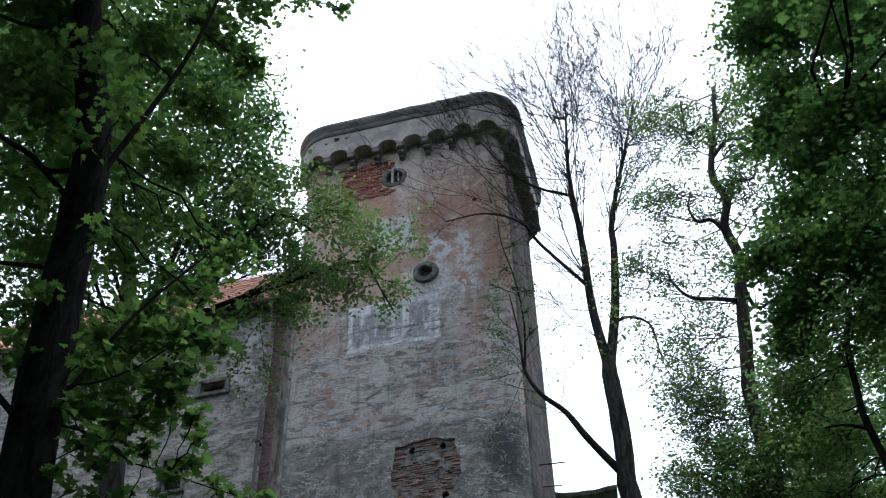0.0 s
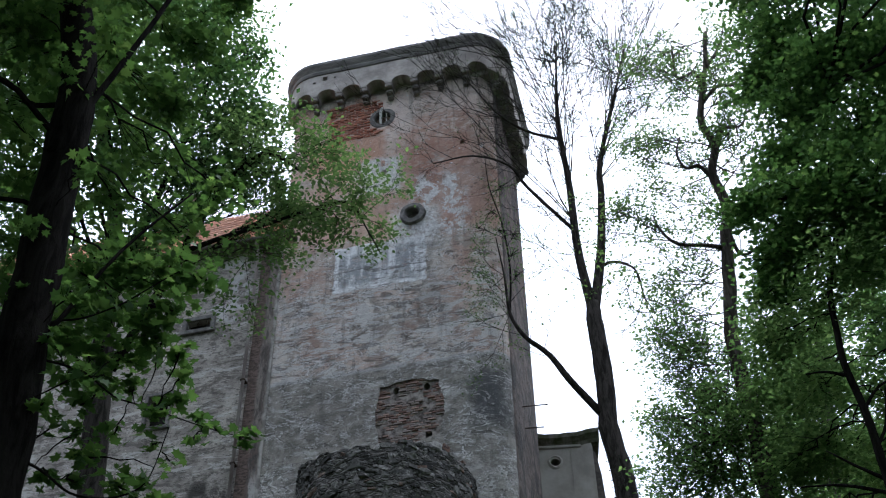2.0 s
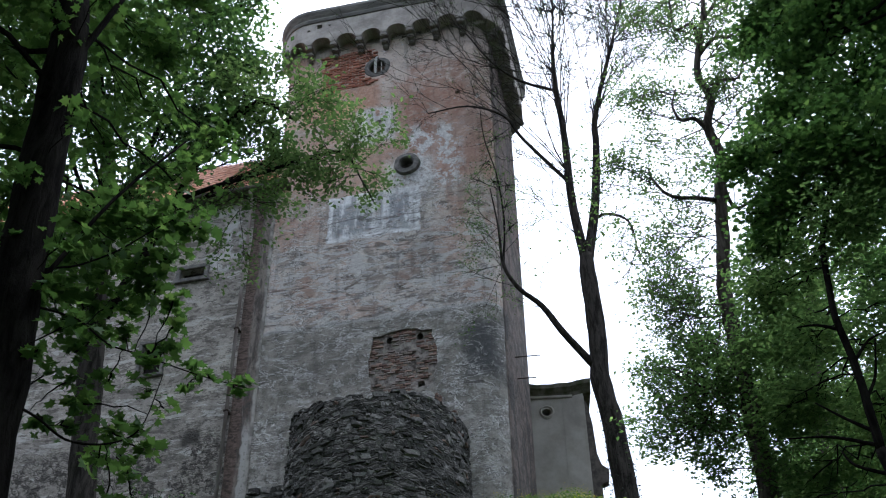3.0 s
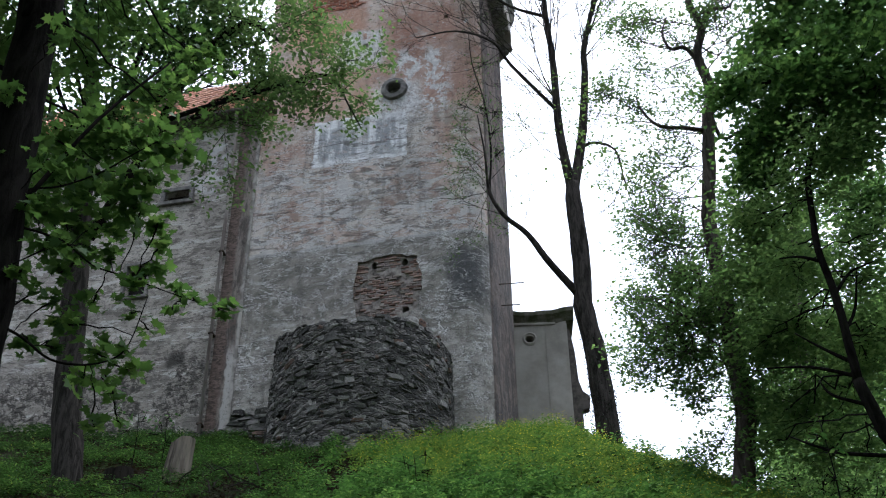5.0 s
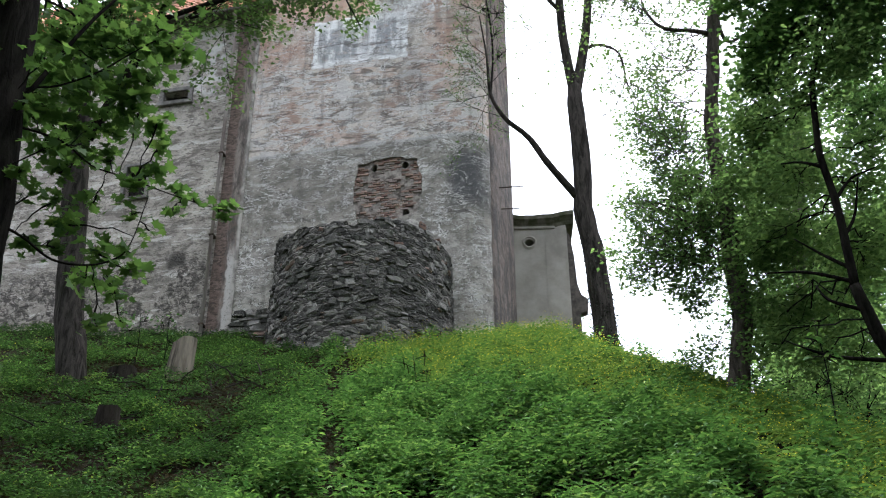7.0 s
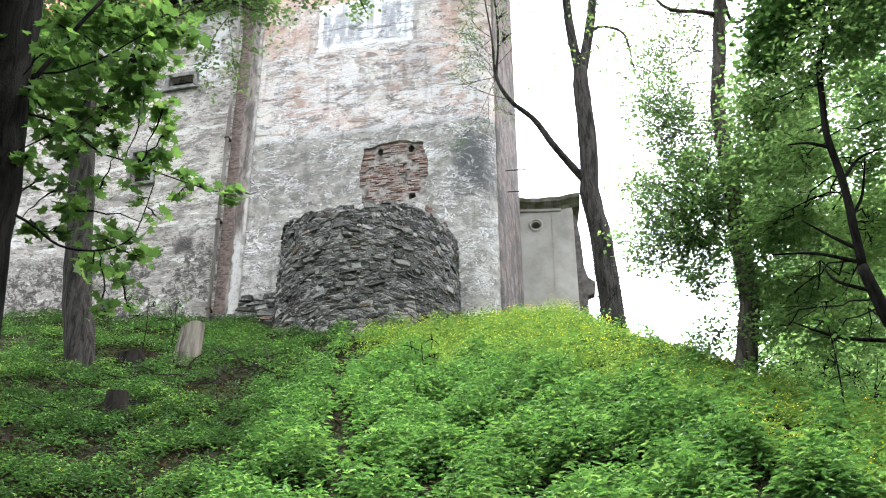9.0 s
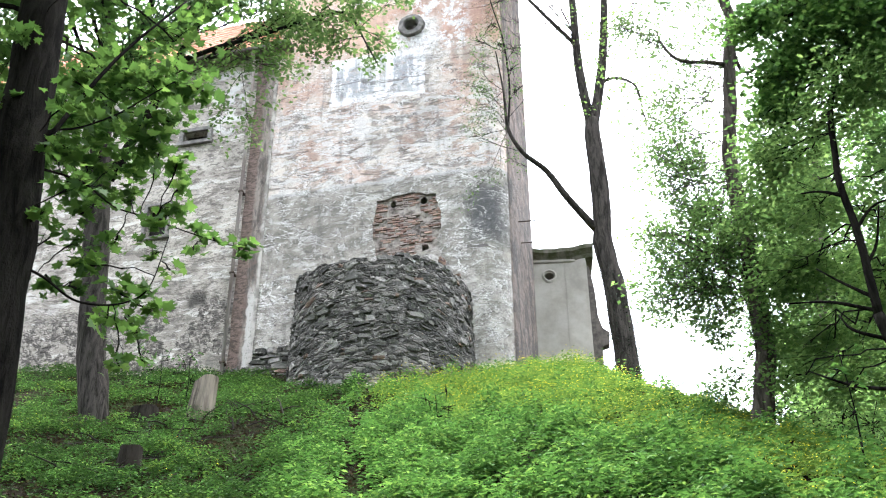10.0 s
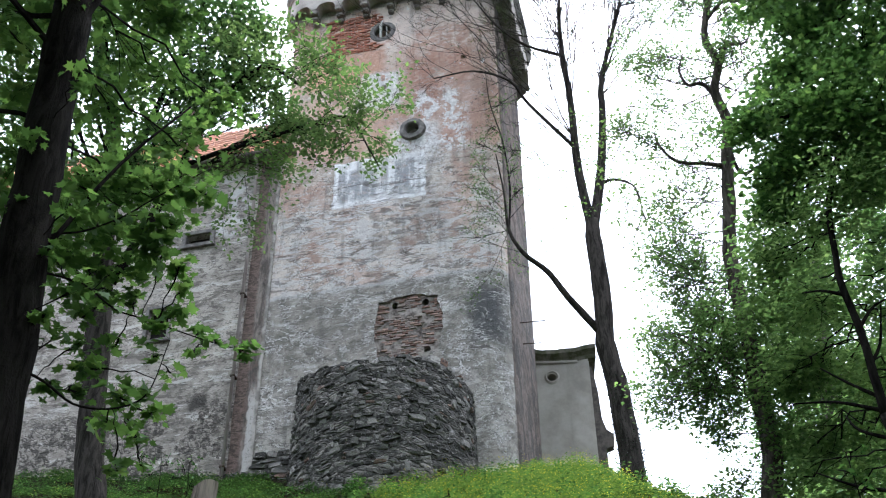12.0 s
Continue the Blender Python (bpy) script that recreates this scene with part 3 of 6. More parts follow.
def tower_wall():
    body = stacked([[(x, y, z) for x, y in rounded(X0, X1, 0, DEEP, R, last=0.05)] for z in (11.0, 37.6)])
    holes = [drum(-0.86, 35.65, 0.34, -0.6, 1.3), drum(0.41, 30.03, 0.27, -0.6, 1.3), drum(-0.75, 32.5, 0.14, -0.5, 0.9, 14),
             drum(-2.55, 30.3, 0.17, -0.5, 0.9, 14), drum(2.35, 33.4, 0.10, -0.5, 0.6, 12),
             ragged_hole(0.31, 21.55, 1.13, 1.18, -0.5, 0.16)] + [drum(a, b, 0.12, -0.5, 0.9, 10, rz=0.14) for a, b in HOLES]
    return cut(body, holes)


def rough_edge(bm, amount, seed):
    for v in bm.verts:
        v.co += amount * Vector(noise.noise_vector((v.co.x * 2.3 + seed, v.co.y * 2.3, v.co.z * 2.3)))
    return bm


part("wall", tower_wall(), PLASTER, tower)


def ring_bm(cx, cz, r0, r1, y0, y1, seed):
    """A moulded stone ring lying on the wall."""
    bm = bmesh.new()
    prof = [(r0, y0 + 0.22), (r0, y1 + 0.06), (r0 + 0.05, y1), ((r0 + r1) / 2, y1 + 0.02), (r1 - 0.04, y1 + 0.03), (r1, y0)]
    rows = []
    for i in range(32):
        k = 2 * math.pi * i / 32
        rows.append([bm.verts.new((cx + r * math.cos(k), y, cz + r * math.sin(k))) for r, y in prof])
    for i in range(32):
        a, b = rows[i], rows[(i + 1) % 32]
        for j in range(len(prof) - 1):
            bm.faces.new((a[j], a[j + 1], b[j + 1], b[j]))
    bmesh.ops.recalc_face_normals(bm, faces=bm.faces)
    return rough_edge(bm, 0.02, seed)


part("window_ring", ring_bm(-0.86, 35.65, 0.33, 0.56, 0.02, -0.06, 1), RING, tower, "pale chipped stone ring round the upper window")
part("window_ring", ring_bm(0.41, 30.03, 0.26, 0.50, 0.02, -0.16, 5), RING, tower, "dark moulded stone ring round the lower window")
part("lath", tube_bm([(-0.93, 0.02, 35.25), (-0.90, -0.12, 35.9), (-0.86, -0.04, 36.25)], [0.05, 0.07, 0.02], 6), PALEBAR, tower, "bleached broken board in the upper window")
part("lath", tube_bm([(-0.72, 0.1, 35.45), (-0.70, 0.02, 36.0)], [0.03, 0.03], 5), PALEBAR, tower)

# parapet on arches and corbels
OVER = 0.55


def parapet_bm():
    ring = lambda z, o: [(x, y, z) for x, y in rounded(X0 - o, X1 + o, -o, DEEP + o, R + o)]
    body = stacked([ring(37.12, OVER - 0.02), ring(37.2, OVER), ring(38.5, OVER)])
    arches = [drum(-4.16 + 1.045 * i, 37.10, 0.385, -1.2, 0.0, 20, rz=0.33) for i in range(8)]
    arches += [drum(1.0 + 1.05 * i, 37.10, 0.385, X1, X1 + 1.2, 20, "x", rz=0.33) for i in range(5)]
    arches += [drum(1.0 + 1.05 * i, 37.10, 0.385, X0 - 1.2, X0, 20, "x", rz=0.33) for i in range(5)]
    arches += [box_bm(-3.34, -3.12, -1, -0.2, 38.02, 38.26), box_bm(-3.75, -3.62, -1, -0.3, 37.92, 38.03), box_bm(-2.85, -2.75, -1, -0.3, 38.06, 38.15), box_bm(1.5, 1.72, -1, -0.4, 38.0, 38.1)]
    return cut(body, arches)


part("parapet", parapet_bm(), PARAPET, tower, "pale plastered parapet with small holes")


def cornice_bm():
    prof = [(OVER - 0.1, 38.40), (OVER + 0.04, 38.42), (OVER + 0.09, 38.55), (OVER + 0.06, 38.62), (OVER + 0.13, 38.72), (OVER + 0.21, 38.86), (OVER + 0.20, 39.02), (OVER + 0.12, 39.12), (OVER - 0.3, 39.16)]
    rings = [[(x, y, z) for x, y in rounded(X0 - o, X1 + o, -o, DEEP + o, R + o, 10)] for o, z in prof]
    bm = stacked(rings)
    bmesh.ops.subdivide_edges(bm, edges=[e for e in bm.edges if e.calc_length() > 2], cuts=14)
    for v in bm.verts:
        v.co.z += 0.03 * noise.noise((v.co.x * 0.9, v.co.y * 0.9, 2.0)) + 0.012 * noise.noise((v.co.x * 5, v.co.y * 5, 9.0))
    return bm


part("cornice", cornice_bm(), CAP, tower, "dark weathered moulded cornice")


def corbel_bm():
    """Two rounded steps under the springing of the arches, bedded in the wall."""
    bm = box_bm(-0.15, 0.15, -OVER + 0.03, 0.05, 36.92, 37.14, 0.03)
    box_bm(-0.13, 0.13, -0.36, 0.05, 36.72, 36.92, 0.04, bm)
    box_bm(-0.11, 0.11, -0.2, 0.05, 36.55, 36.72, 0.04, bm)
    return bm


corbel = mesh_from("corbel", corbel_bm(), CORBEL)
for i in range(9):
    if i < 8:
        part("corbel", corbel, None, tower).matrix_basis = pose(-4.16 + 1.045 * (i - 0.5) + random.uniform(-0.03, 0.03), 0, random.uniform(-0.03, 0.03))
for i in range(6):
    part("corbel", corbel, None, tower).matrix_basis = pose(X1, 1.0 + 1.05 * (i - 0.5), 0, 0, 0, 90)
    part("corbel", corbel, None, tower).matrix_basis = pose(X0, 1.0 + 1.05 * (i - 0.5), 0, 0, 0, -90)
for z, y, s in ((22.55, 2.2, 1.0), (21.9, 2.5, 0.75)):
    part("iron_bar", tube_bm([(X1 - 0.1, y, z), (X1 + 0.85 * s, y - 0.1, z - 0.12)], [0.022, 0.02], 6), IRON, tower, "thin rusty iron bar sticking out of the side wall")

# ------------------------------------------------------------ the wing beside it
wing = thing("wing", "long plastered castle wing with a steep red tiled roof", "building", FRONT)


def wing_wall():
    body = box_bm(-30, -4.62, 0.06, 1.0, 10, 29.75)
    return cut(body, [box_bm(-7.92, -7.0, -0.5, 0.6, 26.28, 26.70), box_bm(-8.86, -8.1, -0.5, 0.6, 22.4, 23.64), box_bm(-12.9, -12.0, -0.5, 0.6, 26.2, 26.9),
                      drum(-8.3, 19.55, 0.16, -0.5, 0.5, 12)])


part("wall", wing_wall(), WING, wing)
part("back_wall", box_bm(-30, -4.62, 9.0, 9.4, 10, 29.75), WING, wing)


def surround_bm(x0, x1, z0, z1, t):
    bm = bmesh.new()
    box_bm(x0 - t, x1 + t, -0.03, 0.14, z1, z1 + t, 0.015, bm)
    box_bm(x0 - t - 0.04, x1 + t + 0.04, -0.06, 0.14, z0 - t, z0, 0.015, bm)
    box_bm(x0 - t, x0, -0.03, 0.14, z0, z1, 0.015, bm)
    box_bm(x1, x1 + t, -0.03, 0.14, z0, z1, 0.015, bm)
    return bm


part("window_surround", surround_bm(-7.92, -7.0, 26.28, 26.70, 0.16), RING, wing, "grey stone surround of the slit window")
part("window_surround", surround_bm(-8.86, -8.1, 22.4, 23.64, 0.12), RING, wing, "grey stone surround of the small window")
# added panels whose black colour gives the windows their dark interior
part("shutter", box_bm(-7.92, -7.0, 0.35, 0.4, 26.28, 26.70), DARK, wing)
part("shutter", box_bm(-8.86, -8.1, 0.35, 0.4, 22.4, 23.64), DARK, wing)


def pilaster_bm():
    bm = box_bm(-5.31, -4.50, -0.04, 0.3, 12.0, 29.9)
    bmesh.ops.subdivide_edges(bm, edges=[e for e in bm.edges if e.calc_length() > 2], cuts=60)
    for v in bm.verts:
        v.co.x += 0.03 * noise.noise((v.co.z * 1.3, v.co.x, 0.0))
        v.co.y += 0.02 * noise.noise((v.co.z * 1.9, v.co.x, 4.0))
    return bm


PILASTER = pilaster_material()
part("pilaster", pilaster_bm(), PILASTER, wing, "flat brown pilaster with plaster worn to the brick")
pipe = part("drain_pipe", tube_bm([(-5.40, -0.16, 15.0), (-5.42, -0.16, 28.9), (-5.42, -0.32, 29.5), (-5.47, -0.42, 29.68)], [0.06] * 4, 10), PIPE, wing, "thin grey-brown drain pipe", True)
for z in (17.2, 20.4, 23.6, 26.8):
    part("pipe_clip", box_bm(-5.49, -5.33, -0.235, 0.1, z, z + 0.05), IRON, pipe)
part("gutter", tube_bm([(-30, -0.48, 29.62), (-4.7, -0.48, 29.72)], [0.085, 0.085], 10), TIMBER, wing, "dark gutter along the eave")
part("eave_board", box_bm(-30, -4.5, -0.38, 0.5, 29.74, 29.86), TIMBER, wing, "weathered eave boards")
part("beam_end", box_bm(-5.3, -4.0, -0.5, 0.1, 29.78, 29.93, 0.02), TIMBER, wing, "grey beam end beside the tower")

# steep tiled roof
SLOPE = radians(52)


def roof_tiles():
    """Rows of bent clay tiles; each laps over the one below."""
    bm = bmesh.new()
    nx, dx, dl = 118, 0.215, 0.33
    for r in range(24):
        for i in range(nx):
            x = -30 + i * dx
            l0 = r * dl
            j = random.uniform(-0.012, 0.012)
            ring = []
            for l, lift in ((l0, 0.06), (l0 + dl * 1.12, 0.01)):
                row = []
                for k, h in ((0.0, 0.0), (0.3, 0.05), (0.6, 0.045), (0.98, -0.01)):
                    y = -0.5 + l * math.cos(SLOPE) - (h + lift + j) * math.sin(SLOPE)
                    z = 29.78 + l * math.sin(SLOPE) + (h + lift + j) * math.cos(SLOPE)
                    row.append(bm.verts.new((x + k * dx, y, z)))
                ring.append(row)
            for k in range(3):
                bm.faces.new((ring[0][k], ring[0][k + 1], ring[1][k + 1], ring[1][k]))
    return bm


roof = part("roof", stacked([[(-30, -0.42, 29.8), (-4.62, -0.42, 29.8), (-4.62, 9.6, 29.8), (-30, 9.6, 29.8)],
                             [(-30, 4.6, 29.8 + 5.0 * math.tan(SLOPE)), (-4.62, 4.6, 29.8 + 5.0 * math.tan(SLOPE)), (-4.62, 4.62, 29.8 + 5.0 * math.tan(SLOPE)), (-30, 4.62, 29.8 + 5.0 * math.tan(SLOPE))]]), TIMBER, wing)
tagged(part("roof_tiles", roof_tiles(), TILE, roof, "orange clay tiles"), kind="stuff")
part("chimney", box_bm(-9.6, -8.9, 1.2, 1.8, 30.5, 34.6, 0.03), BRICK, wing, "small brick chimney")

# ------------------------------------------------------------ the ruined round bastion of rubble
bastion = thing("bastion", "ruined half-round bastion of dark rubble stone against the tower foot", "bastion", FRONT)
BX, BR = -0.34, 2.62


def crest(k, seed=0.0):
    """Height of the broken top at angle k from the left side, 0 to pi."""
    return 19.6 - 0.85 * math.sin(k) - 0.75 * ease(k, 2.2, 3.1) + 0.22 * noise.noise((k * 3.1, 1.7, 0)) + 0.12 * noise.noise((k * 9, 5.0, 0))


def bastion_core():
    """Rubble heart of the bastion, its face weathered into hollows."""
    bm = bmesh.new()
    n, m = 90, 64
    rows = []
    for j in range(m + 1):
        row = []
        for i in range(n + 1):
            k = math.pi * i / n
            z = 12.5 + (crest(k) - 0.05 - 12.5) * j / m
            p = Vector((BX - BR * math.cos(k), -BR * math.sin(k), z))
            r = BR + 0.06 + 0.035 * (19 - z) + 0.075 * noise.noise(p * 2.3) + 0.06 * noise.noise(Vector((p.x * 4, p.y * 4, p.z * 9)))
            row.append(bm.verts.new((BX - r * math.cos(k), -r * math.sin(k), z)))
        rows.append(row)
    for a, b in zip(rows, rows[1:]):
        for i in range(n):
            bm.faces.new((a[i], a[i + 1], b[i + 1], b[i]))
    hub = bm.verts.new((BX, -0.05, 19.7))
    for i in range(n):
        bm.faces.new((rows[-1][i], rows[-1][i + 1], hub))
    return bm


part("core", bastion_core(), RUBBLE, bastion)


def stone_mesh(seed):
    """A flat rough stone about 1 x 1 x 1 before scaling."""
    rnd = random.Random(seed)
    bm = bmesh.new()
    bmesh.ops.create_cube(bm, size=1)
    bmesh.ops.bevel(bm, geom=list(bm.edges), offset=0.14, segments=1, affect="EDGES")
    for v in bm.verts:
        v.co += Vector((rnd.uniform(-0.17, 0.17), rnd.uniform(-0.10, 0.10), rnd.uniform(-0.17, 0.17)))
    return mesh_from("stone", bm, STONE)


STONES = [stone_mesh(i) for i in range(14)]


def bastion_stones():
    rnd = random.Random(5)
    spots = []
    z = 13.2
    while z < 20.3:
        h = rnd.choice((0.07, 0.09, 0.12, 0.15, 0.18))
        k = rnd.uniform(0, 0.1)
        while k < math.pi:
            w = rnd.choice((0.10, 0.13, 0.17, 0.22, 0.30, 0.42)) * (0.8 + h * 2) * rnd.uniform(0.8, 1.15)
            a = k + w / 2 / BR
            if z + h / 2 < crest(a) + rnd.uniform(-0.05, 0.12) and noise.noise((a * 4.6, z * 2.6, 6.0)) < 0.22 and rnd.random() < 0.82:
                r = BR + 0.035 * (19 - z) + rnd.gauss(-0.045, 0.028)
                spots.append((a, r, z + h / 2 + 0.14 * noise.noise((a * 3, z * 1.5, 0)) + rnd.uniform(-0.04, 0.04), w * rnd.uniform(0.8, 1.0), h * rnd.uniform(0.5, 1.45), rnd.gauss(0, 13), rnd.randrange(14)))
            k += w / BR
        z += h
    for i in range(170):  # loose capping stones on the broken top
        a = rnd.uniform(0.05, math.pi - 0.05)
        q = rnd.uniform(0.25, 1.0)
        spots.append((a, BR * q, 19.62 - (19.62 - crest(a)) * q - 0.02, rnd.uniform(0.2, 0.5), rnd.uniform(0.08, 0.17), rnd.uniform(-8, 8), rnd.randrange(14)))
    return spots


def place_stones():
    spots = bastion_stones()
    near = [s for s in spots if 15.0 < s[2] < 18.6 and 0.7 < s[0] < 2.5][:300]
    chosen = set(map(id, near))
    rest = bmesh.new()
    for s in spots:
        a, r, z, w, h, tip, kind = s
        m = Matrix.Translation((BX - r * math.cos(a), -r * math.sin(a), z)) @ Euler((0, radians(tip), a - math.pi / 2)).to_matrix().to_4x4() @ Matrix.Diagonal((w, 0.22, h, 1))
        if id(s) in chosen:
            part("stone", STONES[kind], None, bastion).matrix_basis = m
        else:
            first = len(rest.verts)
            rest.from_mesh(STONES[kind])
            rest.verts.ensure_lookup_table()
            for v in rest.verts[first:]:
                v.co = m @ v.co
    tagged(part("rubble", rest, STONE, bastion, "outer stones of the bastion"), kind="stuff")


def foundation_stones():
    """Rough footing that shows where the plaster has gone beside the bastion."""
    rnd = random.Random(31)
    rest = bmesh.new()
    z = 14.5
    while z < 17.9:
        h = rnd.choice((0.14, 0.18, 0.24))
        x = -6.0
        while x < -2.7:
            w = rnd.uniform(0.25, 0.65)
            if z < 17.5 - 0.5 * ease(x, -4.4, -5.8) + 0.35 * noise.noise((x * 1.3, 2.0, z * 0.5)):
                m = Matrix.Translation((x + w / 2, 0.13 + rnd.uniform(-0.03, 0.03), z + h / 2)) @ Euler((0, radians(rnd.gauss(0, 4)), 0)).to_matrix().to_4x4() @ Matrix.Diagonal((w * 0.96, 0.4, h * 0.95, 1))
                first = len(rest.verts)
                rest.from_mesh(STONES[rnd.randrange(14)])
                rest.verts.ensure_lookup_table()
                for v in rest.verts[first:]:
                    v.co = m @ v.co
            x += w
        z += h
    tagged(part("footing", rest, STONE, tower, "dark rubble footing where the plaster has fallen"), kind="stuff")


# ------------------------------------------------------------ annex behind the tower
ANX = pose(2.25, 36.0, 0, 0, 0, -2.0)
annex = thing("annex", "small rendered annex with a mossy moulded gable edge and round window", "building", ANX)


def annex_wall():
    body = box_bm(-1.5, 2.30, 0, 4.0, 12, 24.0)
    return cut(body, [drum(0.92, 23.12, 0.17, -0.5, 0.8, 20, rz=0.15)])


part("wall", annex_wall(), ANNEX, annex)
part("pier", box_bm(1.5, 2.32, -0.02, 0.2, 12, 23.75, 0.01), ANNEX, annex, "flat corner strip of paler render")
part("window_ring", ring_bm(0.92, 23.12, 0.17, 0.30, 0.01, -0.05, 8), ANNEX, annex)
part("string_course", box_bm(-1.5, 1.9, -0.07, 0.05, 23.68, 23.80, 0.02), ANNEX, annex)


def coping_bm():
    bm = bmesh.new()
    rows = []
    for i in range(26):
        x = -1.5 + 4.1 * i / 25
        z = 24.28 - 0.20 * math.sin(math.pi * min(1, max(0, (x + 0.4) / 2.9))) + 0.05 * noise.noise((x * 2.5, 0, 0))
        rows.append([bm.verts.new(p) for p in ((x, -0.26, z - 0.1), (x, -0.28, z + 0.06), (x, -0.05, z + 0.16), (x, 4, z + 0.2), (x, 4, z - 0.35), (x, 0, z - 0.38), (x, -0.08, z - 0.25))])
    for a, b in zip(rows, rows[1:]):
        for j in range(7):
            bm.faces.new((a[j], b[j], b[(j + 1) % 7], a[(j + 1) % 7]))
    bm.faces.new(rows[0]), bm.faces.new(rows[-1][::-1])
    bmesh.ops.recalc_face_normals(bm, faces=bm.faces)
    return bm


part("coping", coping_bm(), MOSS, annex, "sagging mossy cornice")
part("scroll", stacked([[(2.30 + a, y, z) for a, z in ((0, 12), (0.34, 12), (0.36, 20.2), (0.62, 20.3), (0.66, 20.75), (0.42, 20.95), (0.30, 21.4), (0.25, 22.6), (0.12, 23.5), (0, 23.6))] for y in (0.5, 0.1)]), TIMBER, annex, "dark scrolled side of the gable")

# ------------------------------------------------------------ bricks in the bared patches
def brick_mesh(seed, mat):
    rnd = random.Random(seed + 50)
    bm = bmesh.new()
    bmesh.ops.create_cube(bm, size=1)
    bmesh.ops.bevel(bm, geom=list(bm.edges), offset=0.06, segments=1, affect="EDGES")
    for v in bm.verts:
        v.co += Vector((rnd.uniform(-0.02, 0.02), rnd.uniform(-0.05, 0.05), rnd.uniform(-0.05, 0.05)))
    return mesh_from("brick", bm, mat)


BRICKS = [brick_mesh(i, BRICK) for i in range(10)]
REDS = [brick_mesh(i, RED_BRICK) for i in range(10)]


def brick_patch(x0, x1, z0, z1, y, inside, parent, seed, single=True):
    """Courses of worn bricks where inside(x, z) says the plaster is gone."""
    rnd = random.Random(seed)
    joined = bmesh.new()
    course, z = 0, z0
    while z < z1:
        x = x0 - (0.135 if course % 2 else 0)
        while x < x1:
            if inside(x + 0.13, z + 0.04):
                m = Matrix.Translation((x + 0.13, y + rnd.gauss(0, 0.018), z + 0.035)) @ Matrix.Diagonal((rnd.choice((0.252, 0.252, 0.19)), 0.14, 0.062, 1))
                if single:
                    part("brick", BRICKS[rnd.randrange(10)], None, parent).matrix_basis = m
                else:
                    first = len(joined.verts)
                    joined.from_mesh(REDS[rnd.randrange(10)])
                    joined.verts.ensure_lookup_table()
                    for v in joined.verts[first:]:
                        v.co = m @ v.co
            x += 0.27
        z += 0.081
        course += 1
    if single:
        joined.free()
    else:
        tagged(part("brickwork", joined, RED_BRICK, parent, "bared red bricks"), kind="stuff")

# ------------------------------------------------------------ leaves
def leaf_shape(kind):
    """Outline of one leaf in its own plane (tip along +y), as vertices and faces; slightly folded along the rib."""
    if kind == "maple":
        half = [(0.10, -0.02), (0.34, -0.10), (0.30, 0.10), (0.62, 0.16), (0.42, 0.36), (0.56, 0.66), (0.24, 0.56)]
        rim = [(0, 0.0)] + half + [(0, 1.0)] + [(-x, y) for x, y in half[::-1]]
        v = [(0, 0.32, 0.0)] + [(x, y, 0.18 * abs(x) - 0.12 * y * y) for x, y in rim]
        return v, [(0, i, i % (len(rim)) + 1) for i in range(1, len(rim) + 1)]
    if kind == "trefoil":  # three pointed leaflets
        v, f = [], []
        for a in (-70, 0, 70):
            c, s = math.cos(radians(a)), math.sin(radians(a))
            k = len(v)
            for x, y, z in ((0, 0.08, 0), (0.24, 0.45, 0.06), (0, 1.0, -0.12), (-0.24, 0.45, 0.06)):
                v.append((x * c + y * s, -x * s + y * c, z))
            f += [(k, k + 1, k + 2), (k, k + 2, k + 3)]
        return v, f
    if kind == "nettle":  # a long pointed leaf, folded and drooping
        return [(0, 0, 0), (0.20, 0.30, 0.05), (0.15, 0.66, 0.01), (0, 1.0, -0.16), (-0.15, 0.66, 0.01), (-0.20, 0.30, 0.05)], [(0, 1, 2), (0, 2, 3), (0, 3, 4), (0, 4, 5)]
    return [(0, 0, 0), (0.3, 0.45, 0.08), (0, 1.0, -0.1), (-0.3, 0.45, 0.08)], [(0, 1, 2), (0, 2, 3)]


def leaf_mesh(name, places, sizes, material, kind="plain", flat=0.55, seed=0, hang=0.0, aim=None):
    """One mesh of many leaves. flat: how level they lie; hang: how far the tips droop; aim: where each tip points."""
    rng = np.random.default_rng(seed)
    v, f = leaf_shape(kind)
    v, f = np.array(v), np.array(f)
    n = len(places)
    turn = rng.uniform(0, 2 * np.pi, n)
    up = rng.normal(0, 1, (n, 3)) * (1 - flat) * 0.9 + np.array([0, 0, 1.0])
    up /= np.linalg.norm(up, axis=1)[:, None]
    ahead = np.c_[np.cos(turn), np.sin(turn), np.full(n, -hang)] if aim is None else aim
    ahead -= up * (ahead * up).sum(1)[:, None]
    ahead /= np.linalg.norm(ahead, axis=1)[:, None]
    side = np.cross(ahead, up)
    pts = places[:, None, :] + sizes[:, None, None] * (v[None, :, 0:1] * side[:, None, :] + v[None, :, 1:2] * ahead[:, None, :] + v[None, :, 2:3] * up[:, None, :])
    faces = (f[None, :, :] + (np.arange(n) * len(v))[:, None, None]).reshape(-1)
    me = bpy.data.meshes.new(name)
    me.vertices.add(n * len(v))
    me.vertices.foreach_set("co", pts.reshape(-1).astype(np.float32))
    me.loops.add(len(faces))
    me.loops.foreach_set("vertex_index", faces.astype(np.int32))
    me.polygons.add(len(faces) // 3)
    me.polygons.foreach_set("loop_start", np.arange(0, len(faces), 3, dtype=np.int32))
    me.update(calc_edges=True)
    me.materials.append(material)
    return me


